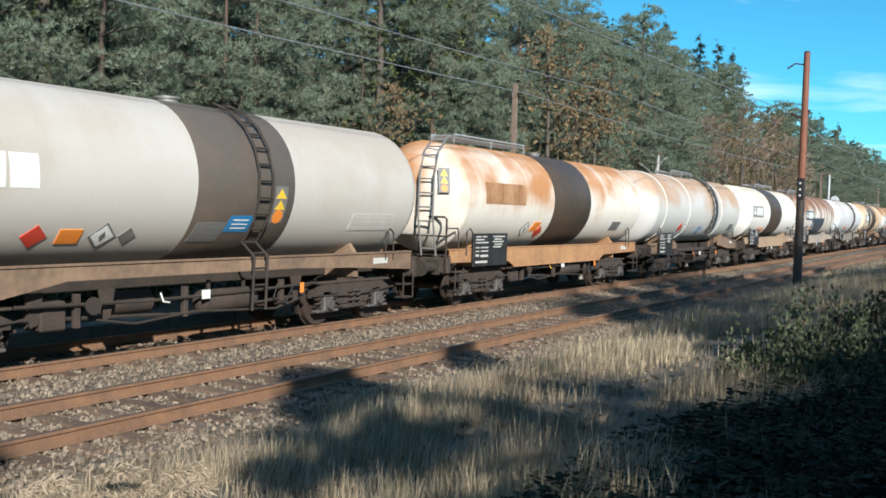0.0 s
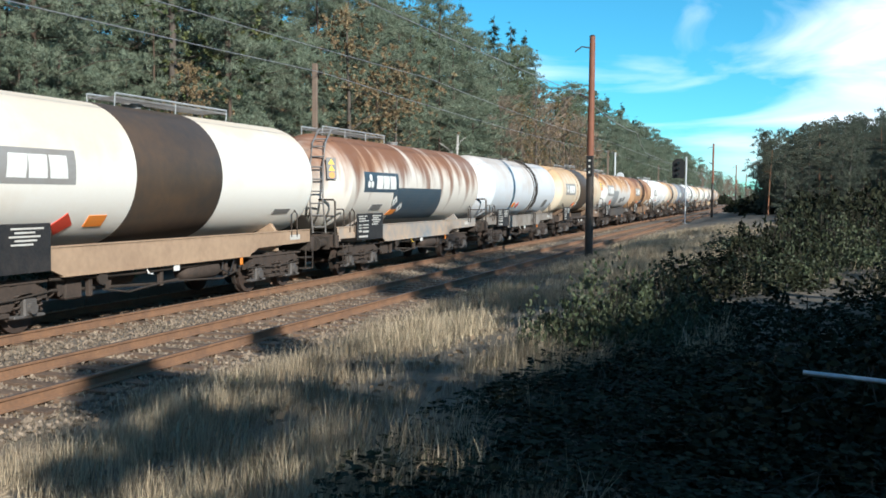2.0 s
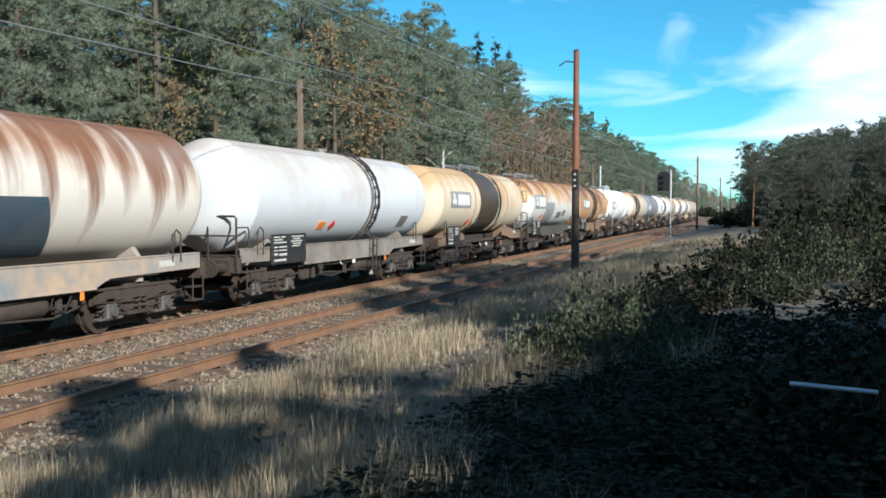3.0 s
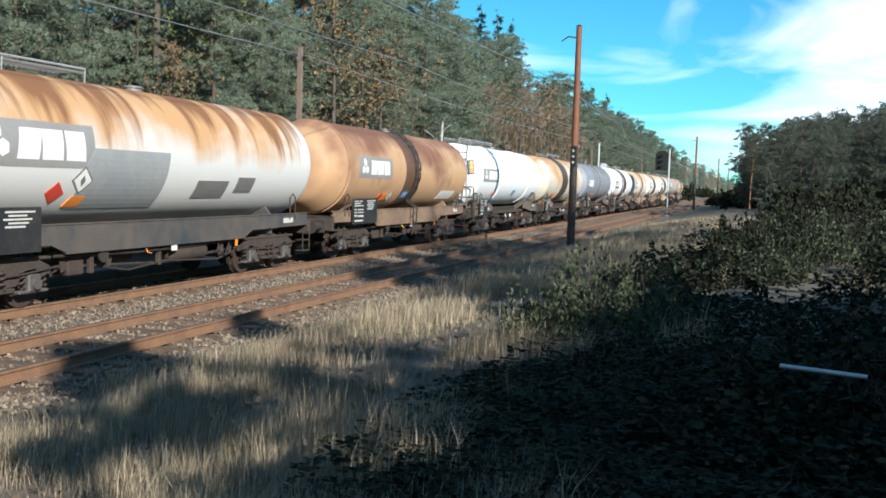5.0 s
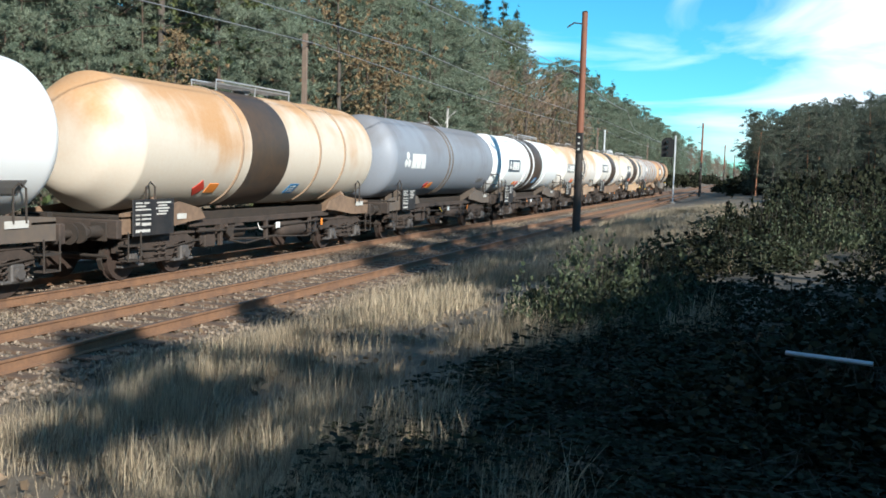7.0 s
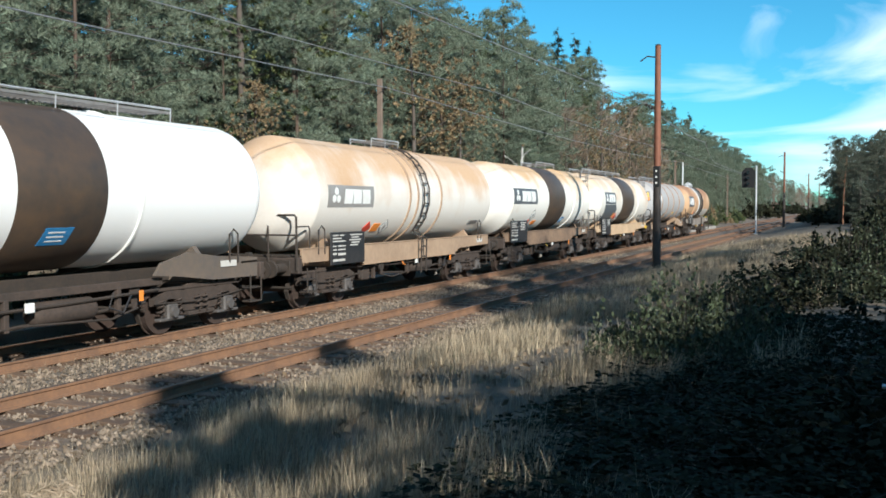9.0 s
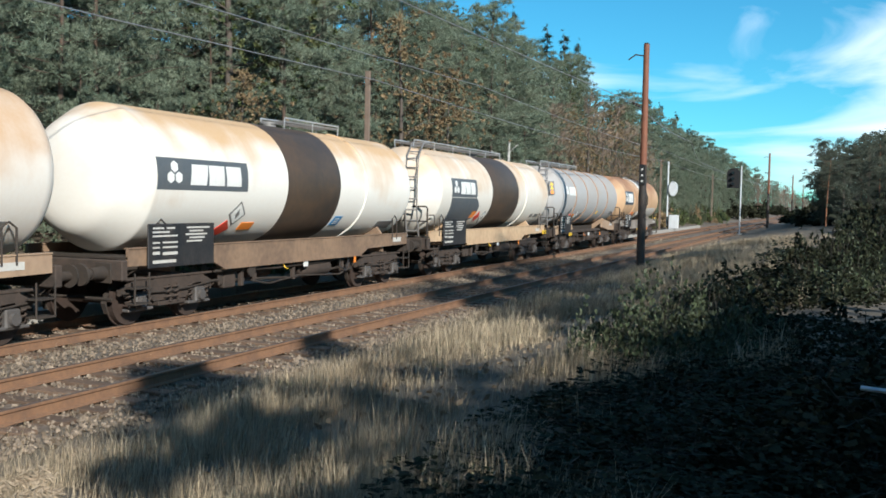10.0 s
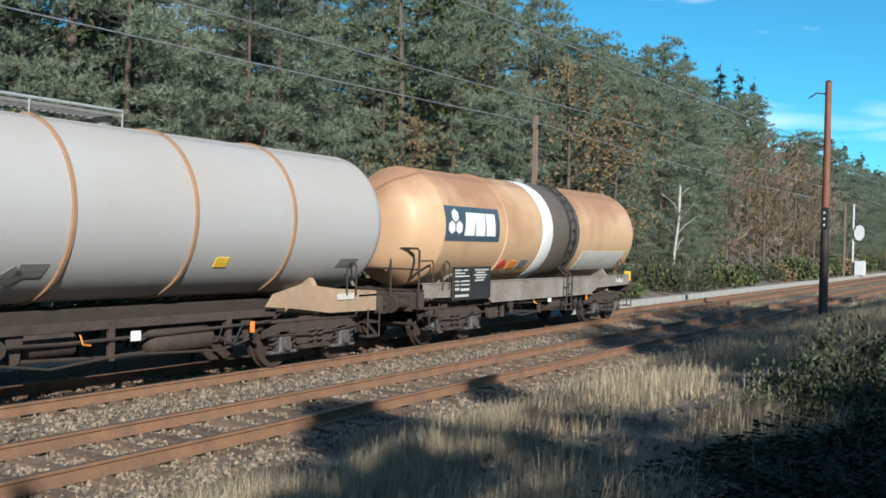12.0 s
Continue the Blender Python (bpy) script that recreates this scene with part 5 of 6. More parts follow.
def tree_meshes(kind, seed, h, detail):
    """Trunk-with-limbs mesh and crown mesh of one tree; kinds: pine, spruce, oak, bare."""
    rng = random.Random(seed)
    bm = bmesh.new()
    verts, faces = [], []
    lean = Vector((rng.uniform(-0.04, 0.04) * h, rng.uniform(-0.04, 0.04) * h, 0))
    def trunk_at(f):
        return Vector((0, 0, 0)) + lean * f * f + Vector((0, 0, h * f))
    steps = [0, 0.15, 0.4, 0.7, 0.97]
    r_base = h * (0.008 if "pine" in kind else 0.012) + 0.035
    for f0, f1 in zip(steps, steps[1:]):
        limb(bm, trunk_at(f0), trunk_at(f1), r_base * (1 - 0.85 * f0), r_base * (1 - 0.85 * f1), rng, 8, 0.01)
    if kind == "pine":
        n_limbs, lo, reach, up = int(60 * detail ** 0.4), 0.06, 0.225, 0.25
    elif kind == "tallpine":
        n_limbs, lo, reach, up = int(34 * detail ** 0.4), 0.48, 0.20, 0.40
    elif kind == "spruce":
        n_limbs, lo, reach, up = int(60 * detail), 0.06, 0.20, -0.12
    elif kind == "oak":
        n_limbs, lo, reach, up = int(26 * detail), 0.12, 0.30, 0.55
    else:
        n_limbs, lo, reach, up = int(30 * detail), 0.15, 0.2, 0.8
    for i in range(n_limbs):
        f = lo + (0.97 - lo) * ((i + rng.random()) / n_limbs)
        if kind == "spruce":
            prof = 1.0 - (f - lo) / (1 - lo) * 0.93
        elif kind in ("pine", "tallpine"):
            g = (f - lo) / (1 - lo)
            prof = (0.80 + 0.4 * g) if g < 0.5 else max(0.26, 1.0 - (g - 0.5) * 1.45)
        else:
            g = (f - lo) / (1 - lo)
            prof = math.sin(math.pi * (0.18 + 0.75 * g)) * 0.95 + 0.1
        L = h * reach * prof * rng.uniform(0.65, 1.2)
        an = rng.uniform(0, 6.2832)
        a = trunk_at(f)
        tip = a + Vector((math.cos(an), math.sin(an), up * rng.uniform(0.4, 1.3))).normalized() * L
        pts = limb(bm, a, tip, r_base * 0.28 * (1.1 - f), 0.012, rng, 3, 0.12)
        if kind in ("pine", "tallpine"):
            # cushions of needles along the outer part of the limb, lit above and open below
            n_c = max(2, int(L * 1.5 + 0.5))
            for j in range(n_c):
                g = 0.14 + 0.86 * (j + rng.random()) / n_c
                c = pts[0].lerp(pts[3], g) + Vector((rng.gauss(0, 0.16), rng.gauss(0, 0.16), rng.gauss(0, 0.08))) * L
                pr = rng.uniform(0.32, 0.66)
                for _ in range(int(6 + 15 * detail)):
                    b, q = rng.uniform(0, 6.2832), rng.random() ** 0.5
                    o = Vector((math.cos(b), math.sin(b), 0)) * q
                    tuft(verts, faces, c + o * pr + Vector((0, 0, pr * (0.55 * (1 - q * q) + rng.gauss(0, 0.12)))), o * 0.7 + Vector((0, 0, 0.55)), 0.25 / detail ** 0.5, 9, rng, 0.055, 0.65, True)
            continue
        n_t = max(4, int(L * (17 if kind == "spruce" else 9.5 if kind != "bare" else 6) * detail))
        for j in range(n_t):
            g = 0.22 + 0.78 * (j + rng.random()) / n_t
            base = pts[0].lerp(pts[3], g)
            sp = (0.16 + 0.34 * g) * L * (0.62 if kind in ("oak", "bare") else 0.42)
            c = base + Vector((rng.gauss(0, 1) * sp, rng.gauss(0, 1) * sp, rng.gauss(0, 0.55 if kind in ("oak", "bare") else 0.4) * sp))
            out = (c - a).normalized()
            if kind == "spruce":
                tuft(verts, faces, c, out * 0.9 + Vector((0, 0, -0.25)), 0.46 / detail ** 0.4, 14, rng, 0.06, 0.55, True)
            elif kind == "oak":
                tuft(verts, faces, c, out * 0.3, 0.125 / detail ** 0.5, 16, rng, 0.32, 1.4)
            else:
                tuft(verts, faces, c, out * 0.9 + Vector((0, 0, 0.5)), 0.7, 5, rng, 0.03, 0.5)
    # leader
    for j in range(int(10 * detail)):
        c = trunk_at(rng.uniform(0.9, 1.0)) + Vector((rng.gauss(0, 0.15), rng.gauss(0, 0.15), 0))
        tuft(verts, faces, c, Vector((0, 0, 0.6)), 0.4, 12, rng, 0.05, 0.6, kind != "oak")
    return bm, verts, faces


TREE_LIB = {}


def tree_variant(kind, seed, h, detail, bark, leaf, name):
    bm, v, f = tree_meshes(kind, seed, h, detail)
    trunk = bpy.data.meshes.new("trunk")
    bm.to_mesh(trunk)
    bm.free()
    trunk.shade_smooth()
    trunk.materials.append(bark)
    TREE_LIB[name] = (trunk, quads_mesh("crown", v, f, leaf), h)


for i in range(5):
    tree_variant("pine", 10 + i, 15.0, 1.0, BARK, NEEDLES, "pine%d" % i)
    tree_variant("pine", 40 + i, 15.0, 0.5, BARK, NEEDLES, "farpine%d" % i)
    tree_variant("pine", 140 + i, 13.0, 0.26, BARK, NEEDLES, "distant%d" % i)
    tree_variant("tallpine", 50 + i, 15.0, 0.6, BARK_RED, NEEDLES_SHADED, "tallpine%d" % i)
    tree_variant("pine", 150 + i, 15.0, 0.45, BARK_GREY, NEEDLES_SHADED, "duskpine%d" % i)
for i in range(3):
    tree_variant("spruce", 60 + i, 15.0, 0.7, BARK_GREY, NEEDLES_DEEP, "spruce%d" % i)
    tree_variant("oak", 70 + i, 10.0, 1.0, BARK_GREY, OAK_BROWN, "oakbrown%d" % i)
    tree_variant("oak", 80 + i, 11.0, 1.0, BARK_GREY, OAK_GREEN, "oakgreen%d" % i)
    tree_variant("oak", 110 + i, 8.0, 0.62, BARK_GREY, OAK_GREEN, "hedgeoak%d" % i)
    tree_variant("oak", 170 + i, 6.0, 1.25, BARK_GREY, OAK_GREEN, "shadeoak%d" % i)
    tree_variant("bare", 90 + i, 10.0, 1.0, BARK_GREY, BARE_TWIG, "bare%d" % i)

TREE_WORDS = {"pine": "tall green pine with a reddish trunk and ragged crown", "farpine": "distant green pine in the wooded cutting",
              "tallpine": "tall pine with a bare trunk and flat crown", "duskpine": "dense pine of the wood beside the path, darkened to look shaded", "distant": "small far-off pine in the cutting", "spruce": "dark pointed spruce above the wood", "oakbrown": "oak with brown autumn leaves at the wood's edge",
              "shadeoak": "young leafy oak at the wood's edge beside the path", "hedgeoak": "unseen leafy tree behind the path, added to block sky light", "oakgreen": "leafy green tree with a few yellowed leaves", "bare": "almost bare grey-brown tree on the bank"}


def plant(kind, i, x, y, h, turn, group="trees on the wooded bank"):
    trunk, crown, h0 = TREE_LIB["%s%d" % (kind, i)]
    t = tagged(new("young_pine" if h < 9.01 and kind in ("pine", "farpine") else "distant_pine" if kind == "distant" else "pine_tree" if "pine" in kind else "spruce_tree" if kind == "spruce" else "broadleaf_tree"), TREE_WORDS[kind], "tree", group)
    s = h / h0
    shared("trunk", trunk, t)
    shared("crown", crown, t)
    t.matrix_basis = pose(x, y, ground_z(x, y) - 0.15, 0, 0, turn) @ Matrix.Diagonal((s, s, s, 1))
    return t


rng = random.Random(5)
# trees that stand out at the edge of the bank: brown oak, leafy green ones, bare thicket, tall spruces behind
EDGE = [("oakbrown", -19.4, 41.5, 11.0), ("oakbrown", -18.9, 46.0, 8.6), ("oakbrown", -19.2, 27.5, 6.5), ("oakgreen", -22.0, 31.0, 14.5),
        ("bare", -19.8, 70.0, 9.5), ("oakbrown", -19.4, 75.0, 9.5), ("bare", -19.3, 79.0, 11.0), ("oakbrown", -19.2, 84.0, 10.5), ("bare", -19.2, 89.0, 11.5), ("oakbrown", -19.4, 94.0, 9.5), ("bare", -19.3, 99.0, 10.5), ("bare", -19.3, 105.0, 9.0),
        ("spruce", -30.0, 84.0, 14.7), ("spruce", -30.0, 91.0, 15.2), ("spruce", -29.5, 101.0, 15.7), ("spruce", -30.0, 110.0, 16.2), ("spruce", -30.0, 117.0, 16.2),
        ("spruce", -29.0, 160.0, 14.5), ("spruce", -30.0, 178.0, 14.8), ("spruce", -30.0, 198.0, 15.2)]
for kind, x, y, h in EDGE:
    plant(kind, rng.randrange(3), x, y, h, rng.uniform(0, 360))
# wooded bank: rows that step back and up
for row, (x0, dy, hlo, hhi) in enumerate([(-20.8, 3.4, 11.0, 14.5), (-24.4, 3.6, 11.5, 14.8), (-29.0, 5.0, 11, 14), (-36, 8.0, 9.5, 12.5)]):
    y = -6 + row
    while y < (230 if row < 3 else 120):
        x = x0 + rng.uniform(-1.4, 1.4)
        q = rng.random()
        near = y < 62 and row < 2
        if any(abs(y - e[2]) < 3.0 and abs(x - e[1]) < (4.0 if e[0] in ("oakbrown", "bare") else 2.5) for e in EDGE):
            y += 1.5
            continue
        if row == 0 and q < 0.12 and y > 60:
            kind, i, h = "bare", rng.randrange(3), rng.uniform(6, 9)
        elif row < 2 and q < (0.05 if y < 75 else 0.11):
            kind, i, h = "oakgreen", rng.randrange(3), rng.uniform(9, 12.5)
        elif row > 0 and q > 0.88:
            kind, i, h = "spruce", rng.randrange(3), rng.uniform(hlo, hhi + 1.0)
        else:
            kind, i, h = ("pine" if near else "farpine"), rng.randrange(5), rng.uniform(hlo, hhi)
        plant(kind, i, x, y, h, rng.uniform(0, 360))
        y += dy * rng.uniform(0.75, 1.25) * (0.72 if y < 75 and row > 0 else 1 if y < 100 else 1.5)


def birch():
    """A slim pale birch, leafless, at the foot of the bank."""
    r = random.Random(4)
    t = tagged(new("birch_tree"), "slim bare birch with a white trunk", "tree")
    t.location = (-18.6, 54.5, ground_z(-18.6, 54.5) - 0.1)
    part("trunk", tube(bmesh.new(), [(0, 0, 0), (0.05, 0.1, 2.2), (0.25, 0.2, 4.2), (0.2, 0.45, 6.4)], 0.07, 8), BIRCH_BARK, t)
    for k in range(7):
        z = 2.4 + k * 0.5
        an = r.uniform(0, 6.28)
        d = Vector((math.cos(an), math.sin(an), 0.9)) * r.uniform(0.8, 1.5)
        b = Vector((0.15, 0.2, z))
        part("branch", tube(bmesh.new(), [b, b + d * 0.5 + Vector((0, 0, 0.1)), b + d], 0.022, 5), BIRCH_BARK, t)


birch()
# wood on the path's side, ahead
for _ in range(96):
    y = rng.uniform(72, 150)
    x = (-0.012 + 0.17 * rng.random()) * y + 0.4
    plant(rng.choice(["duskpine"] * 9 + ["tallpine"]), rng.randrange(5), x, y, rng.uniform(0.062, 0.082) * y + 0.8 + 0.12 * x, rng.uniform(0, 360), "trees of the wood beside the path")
# wood beside and behind the path, which throws the shade
for k in range(12):
    y = -24 + 5.4 * k
    plant("farpine", rng.randrange(5), max(16, 0.15 * y + 13) + rng.uniform(-1.2, 1.2), y, rng.uniform(6.5, 8), rng.uniform(0, 360), "trees of the wood beside the path")

# edge of the wood beside the path: how far its shade reaches over the verge, across and along the sun's way
SHADE_EDGE = [(-6, 1.0), (0.6, 2.4), (1.2, 5.9), (2.3, 6.3), (3.1, 7.3), (4.4, 9.2), (4.9, 8.7), (6.8, 9.8), (9.7, 11.4), (12.5, 9.0), (20, 10.0), (44, 28.0)]
COT = math.hypot(SUN_DIR.x, SUN_DIR.y) / SUN_DIR.z
ACROSS, ALONG = Vector((0.664, 0.748)), Vector((-0.748, 0.664))


def shade_reach(u):
    for (a, va), (b, vb) in zip(SHADE_EDGE, SHADE_EDGE[1:]):
        if u <= b:
            return va + (vb - va) * (u - a) / (b - a)
    return SHADE_EDGE[-1][1]


def edge_tree(u, v, top, kind, n, slim=1.0):
    """A tree of the wood's edge at (u, v) whose top stands at the given height over the rails."""
    p = ACROSS * u + ALONG * v
    if p.x < 0.15 * p.y + 2.2:
        return
    t = plant(kind, rng.randrange(n), p.x, p.y, top - ground_z(p.x, p.y) + 0.15, rng.uniform(0, 360), "trees of the wood beside the path")
    t.matrix_basis = t.matrix_basis @ Matrix.Diagonal((slim, slim, 1, 1))


for row, (v0, step) in enumerate([(-3.2, 0.8), (-5.6, 1.0), (-8.6, 1.5)]):
    u = -3.0 + 0.3 * row
    while u < 40:
        reach = shade_reach(u) - rng.uniform(0.0, 1.2)
        if u < 13 or rng.random() < 0.5:
            edge_tree(u, v0 + rng.uniform(-0.4, 0.4) - 0.02 * u, (reach - v0) / COT + 0.3, "shadeoak", 3)
        u += step * (1 + max(0, u - 8) * 0.045)
# slender taller crowns that rise out of the edge and throw the tongues of shade on verge and track
TONGUES = [(1.0, 8.4, 0.22, 0.4), (3.5, 10.7, 0.25, 0.6), (2.9, 12.6, 0.62, 1.6), (2.1, 12.2, 0.45, 1.2), (2.4, 14.2, 0.5, 0.9), (1.4, 10.2, 0.25, 0.7), (2.3, 9.4, 0.42, 0.9), (1.7, 8.6, 0.35, 0.7), (3.4, 9.2, 0.3, 0.7), (5.5, 15.3, 0.5, 1.8),
                     (4.8, 11.3, 0.4, 1.2), (11.9, 23.2, 0.9, 2.0), (9.9, 15.5, 0.8, 3.0), (8.4, 12.6, 0.5, 1.4), (11.4, 17.6, 0.6, 1.8), (12.6, 19.6, 0.7, 2.2), (13.6, 25.4, 0.8, 2.0), (14.8, 22.0, 0.9, 2.4), (16.2, 27.0, 0.9, 2.6), (17.5, 24.0, 1.0, 3.0), (19.0, 30.5, 1.1, 3.0), (21.0, 27.0, 1.2, 3.0), (22.0, 33.0, 1.2, 2.6), (26.5, 31.0, 1.4, 3.0), (24.0, 33.0, 1.5, 3.5), (29.0, 36.0, 1.6, 3.5), (35.0, 41.0, 1.8, 4.0)]
for u, v, ru, rv in TONGUES[-16:]:
    TONGUES += [(u + rng.gauss(0, 1.2), v + rng.gauss(0, 2.2), ru * rng.uniform(0.4, 0.7), rv * rng.uniform(0.4, 0.8))]
for u, v, ru, rv in TONGUES:
    if u > 10.5:
        ru, rv = ru * 1.5, rv * 1.6
    v0 = -6.5 - rng.uniform(0, 1.5)
    p = ACROSS * u + ALONG * v0
    t = tagged(new("pine_tree"), "slender tall pine with a small tufted crown", "tree", "trees of the wood beside the path")
    mid = (v - v0) / COT - ground_z(p.x, p.y)
    t.location = (p.x, p.y, ground_z(p.x, p.y) - 0.15)
    bm = bmesh.new()
    limb(bm, (0, 0, 0), (0, 0, mid), 0.11, 0.05, rng, 7, 0.01)
    verts, faces = [], []
    for _ in range(int(360 * ru ** 0.7)):
        d = Vector((rng.gauss(0, 1), rng.gauss(0, 1), rng.gauss(0, 1))).normalized() * rng.random() ** 0.4
        c = Vector((d.x * ru, d.y * ru, mid + d.z * rv / COT))
        tuft(verts, faces, c, d + Vector((0, 0, 0.3)), 0.26, 12, rng, 0.09, 0.8, True)
        if rng.random() < 0.12:
            limb(bm, (0, 0, mid + d.z * rv / COT * 0.6 - 0.1), c, 0.02, 0.008, rng, 3, 0.1)
    trunk_ob = part("trunk", bm, BARK_RED, t)
    shared("crown", quads_mesh("crown", verts, faces, NEEDLES), t)
# Unseen trees added behind the camera to cut the sky's fill light.
for x, y, h in [(1.0, -7.5, 9.5), (-2.5, -9.5, 9.5), (-5.5, -12.5, 10), (7.5, -14, 12), (2.5, -9, 9), (5.0, -11, 11), (0.5, -15, 11), (-3, -19, 12), (-6, -24, 12), (3, -20, 12), (-1, -28, 12)]:
    plant("hedgeoak", rng.randrange(3), x, y, h, rng.uniform(0, 360), "trees of the wood beside the path")
for k in range(9):
    plant("farpine", rng.randrange(5), rng.uniform(20, 40), -60 + k * 18, rng.uniform(11, 14), rng.uniform(0, 360), "trees of the wood beside the path")
# far end of the line
y = 215
while y < 2400:
    for x0 in (-20.5, -28):
        kind, i = rng.choice([("distant", rng.randrange(5)), ("distant", rng.randrange(5)), ("bare", rng.randrange(3))])
        plant(kind, i, x0 + rng.uniform(-2, 2), y + rng.uniform(-2, 2), rng.uniform(10.5, 13.5), rng.uniform(0, 360), "trees far along the line")
    if y > 240:
        plant("distant", rng.randrange(5), rng.uniform(-1.5, 8), y, rng.uniform(8, 12), rng.uniform(0, 360), "trees far along the line")
    y *= 1.065


def blade(verts, faces, x, y, z, h, an, b, w):
    dx, dy = math.cos(an), math.sin(an)
    px, py = -dy * w, dx * w
    i = len(verts)
    verts.extend([(x - px, y - py, z), (x + px, y + py, z), (x + dx * b * 0.35 + px * 0.7, y + dy * b * 0.35 + py * 0.7, z + h * 0.6),
                  (x + dx * b * 0.35 - px * 0.7, y + dy * b * 0.35 - py * 0.7, z + h * 0.6), (x + dx * b, y + dy * b, z + h)])
    faces.extend([(i, i + 1, i + 2, i + 3), (i + 3, i + 2, i + 4)])


def grass_field(name, n, region, hlo, hhi, material, label, seed, keep, lean=0.75, per=6, width=0.0055, clump=0.07):
    """Tussocks of thin blades that splay from a common foot."""
    rng = random.Random(seed)
    verts, faces = [], []
    made = 0
    while made < n:
        x, y = region(rng)
        if not keep(x, y, rng):
            continue
        made += 1
        z = ground_z(x, y) - 0.02
        far = 1 + max(0, (math.hypot(x, y) - 8)) * 0.055
        hh = rng.uniform(hlo, hhi) * (1.0 + 1.1 * max(0.0, noise.noise(Vector((x * 0.8, y * 0.6, 11.0)))))
        wind = rng.gauss(0.6, 0.5)
        for _ in range(per):
            an = rng.uniform(0, 6.2832) if rng.random() < 0.6 else wind
            h = hh * rng.uniform(0.35, 1.15)
            blade(verts, faces, x + rng.gauss(0, clump) * far, y + rng.gauss(0, clump) * far, z, h, an, h * lean * rng.uniform(0.1, 1.2), width * far * rng.uniform(0.6, 1.3))
    me = quads_mesh(name, verts, faces, material)
    return tagged(new(name, me), label, "grass", kind="stuff")


def near_region(rng):
    y = 3.0 + 57 * rng.random() ** 2.0
    return rng.uniform(-7.7, 3.0), y


def patchy(x, y, rng):
    p = noise.noise(Vector((x * 0.45, y * 0.35, 2.0)))
    edge = 0.6 * min(1, max(0, (-6.2 - x) / 1.2)) if x < -6.2 else 0
    right = max(0.0, min(1.0, (x + 2.0 + 0.01 * y) / 1.3))
    p2 = noise.noise(Vector((x * 1.4, y * 1.1, 7.0)))
    return rng.random() < 0.36 + 1.3 * p + 1.2 * p2 - 0.8 * edge - 0.95 * right


def mat_region(x, y, rng):
    right = max(0.0, min(1.0, (x + 1.0) / 1.5))
    return rng.random() < 0.7 + 0.5 * noise.noise(Vector((x * 1.1, y * 0.8, 3.0))) - 0.7 * max(0.0, min(1.0, (x + 2.2) / 1.5))


grass_field("dry_grass", 9500, near_region, 0.13, 0.33, DRY_GRASS, "tall bleached dry grass in tussocks on the verge", 3, patchy, lean=0.6, per=17, width=0.0026)
grass_field("grass_thatch", 15000, near_region, 0.03, 0.09, GRASS_GREY, "matted grey-brown grass and litter under the tussocks", 8, mat_region, lean=2.2, per=5, width=0.0035, clump=0.12)
grass_field("green_grass", 420, near_region, 0.08, 0.20, GRASS_GREEN, "scattered green grass among the dry tussocks", 9, patchy, lean=0.7, per=12, width=0.0032)


grass_field("dead_weeds", 330, near_region, 0.22, 0.46, WEED_BROWN, "thin brown dead weed stalks among the grass", 13, mat_region, lean=0.35, per=3, width=0.0022, clump=0.04)


def fallen_leaves(n, seed):
    """Curled leaves lying on the verge and the ballast shoulder."""
    rng = random.Random(seed)
    verts, faces = [], []
    for _ in range(n):
        x, y = rng.uniform(-9.0, -1.5), 3 + 26 * rng.random() ** 1.5
        tuft(verts, faces, Vector((x, y, ground_z(x, y) + 0.03)), Vector((rng.gauss(0, 1), rng.gauss(0, 1), 0.25)), rng.uniform(0.05, 0.10), 1, rng, 0.34, 0.3)
    tagged(new("fallen_leaves", quads_mesh("fallen_leaves", verts, faces, LITTER)), "curled brown fallen leaves scattered over verge and ballast", "leaves", kind="stuff")


fallen_leaves(3200, 21)


def ballast_region(rng):
    return rng.uniform(-15.4, -7.3), 2 + 80 * rng.random() ** 1.7


def weedy(x, y, rng):
    on_sleeper = abs(x + 13.28) < 1.0 or abs(x + 9.46) < 1.0
    p = noise.noise(Vector((x * 0.8, y * 0.25, 12.0)))
    return rng.random() < (0.08 if on_sleeper else 0.35) + 0.9 * p


grass_field("track_weeds", 9000, ballast_region, 0.03, 0.10, GRASS_GREY, "short matted dry weeds in the ballast", 5, weedy, lean=1.2, per=7, width=0.0028, clump=0.09)
grass_field("track_grass", 1500, ballast_region, 0.06, 0.19, DRY_GRASS, "thin dry grass between the rails", 6, weedy, lean=0.7, per=7, width=0.0022)


def bush_mesh(seed, r, h, n, leaf):
    rng = random.Random(seed)
    verts, faces = [], []
    for _ in range(n):
        an, q = rng.uniform(0, 6.2832), rng.random() ** 0.5
        x, y = math.cos(an) * q * r, math.sin(an) * q * r
        top = h * (1 - 0.55 * q * q) * max(0.15, 0.62 + 0.95 * noise.noise(Vector((x * 2.3 + seed, y * 2.3, 0))))
        z = top * rng.random() ** 0.45
        tuft(verts, faces, Vector((x, y, z)), Vector((x / r * 0.5, y / r * 0.5, 0.5)), leaf, 3, rng, 0.36, 0.8)
    return verts, faces


BUSH = {}
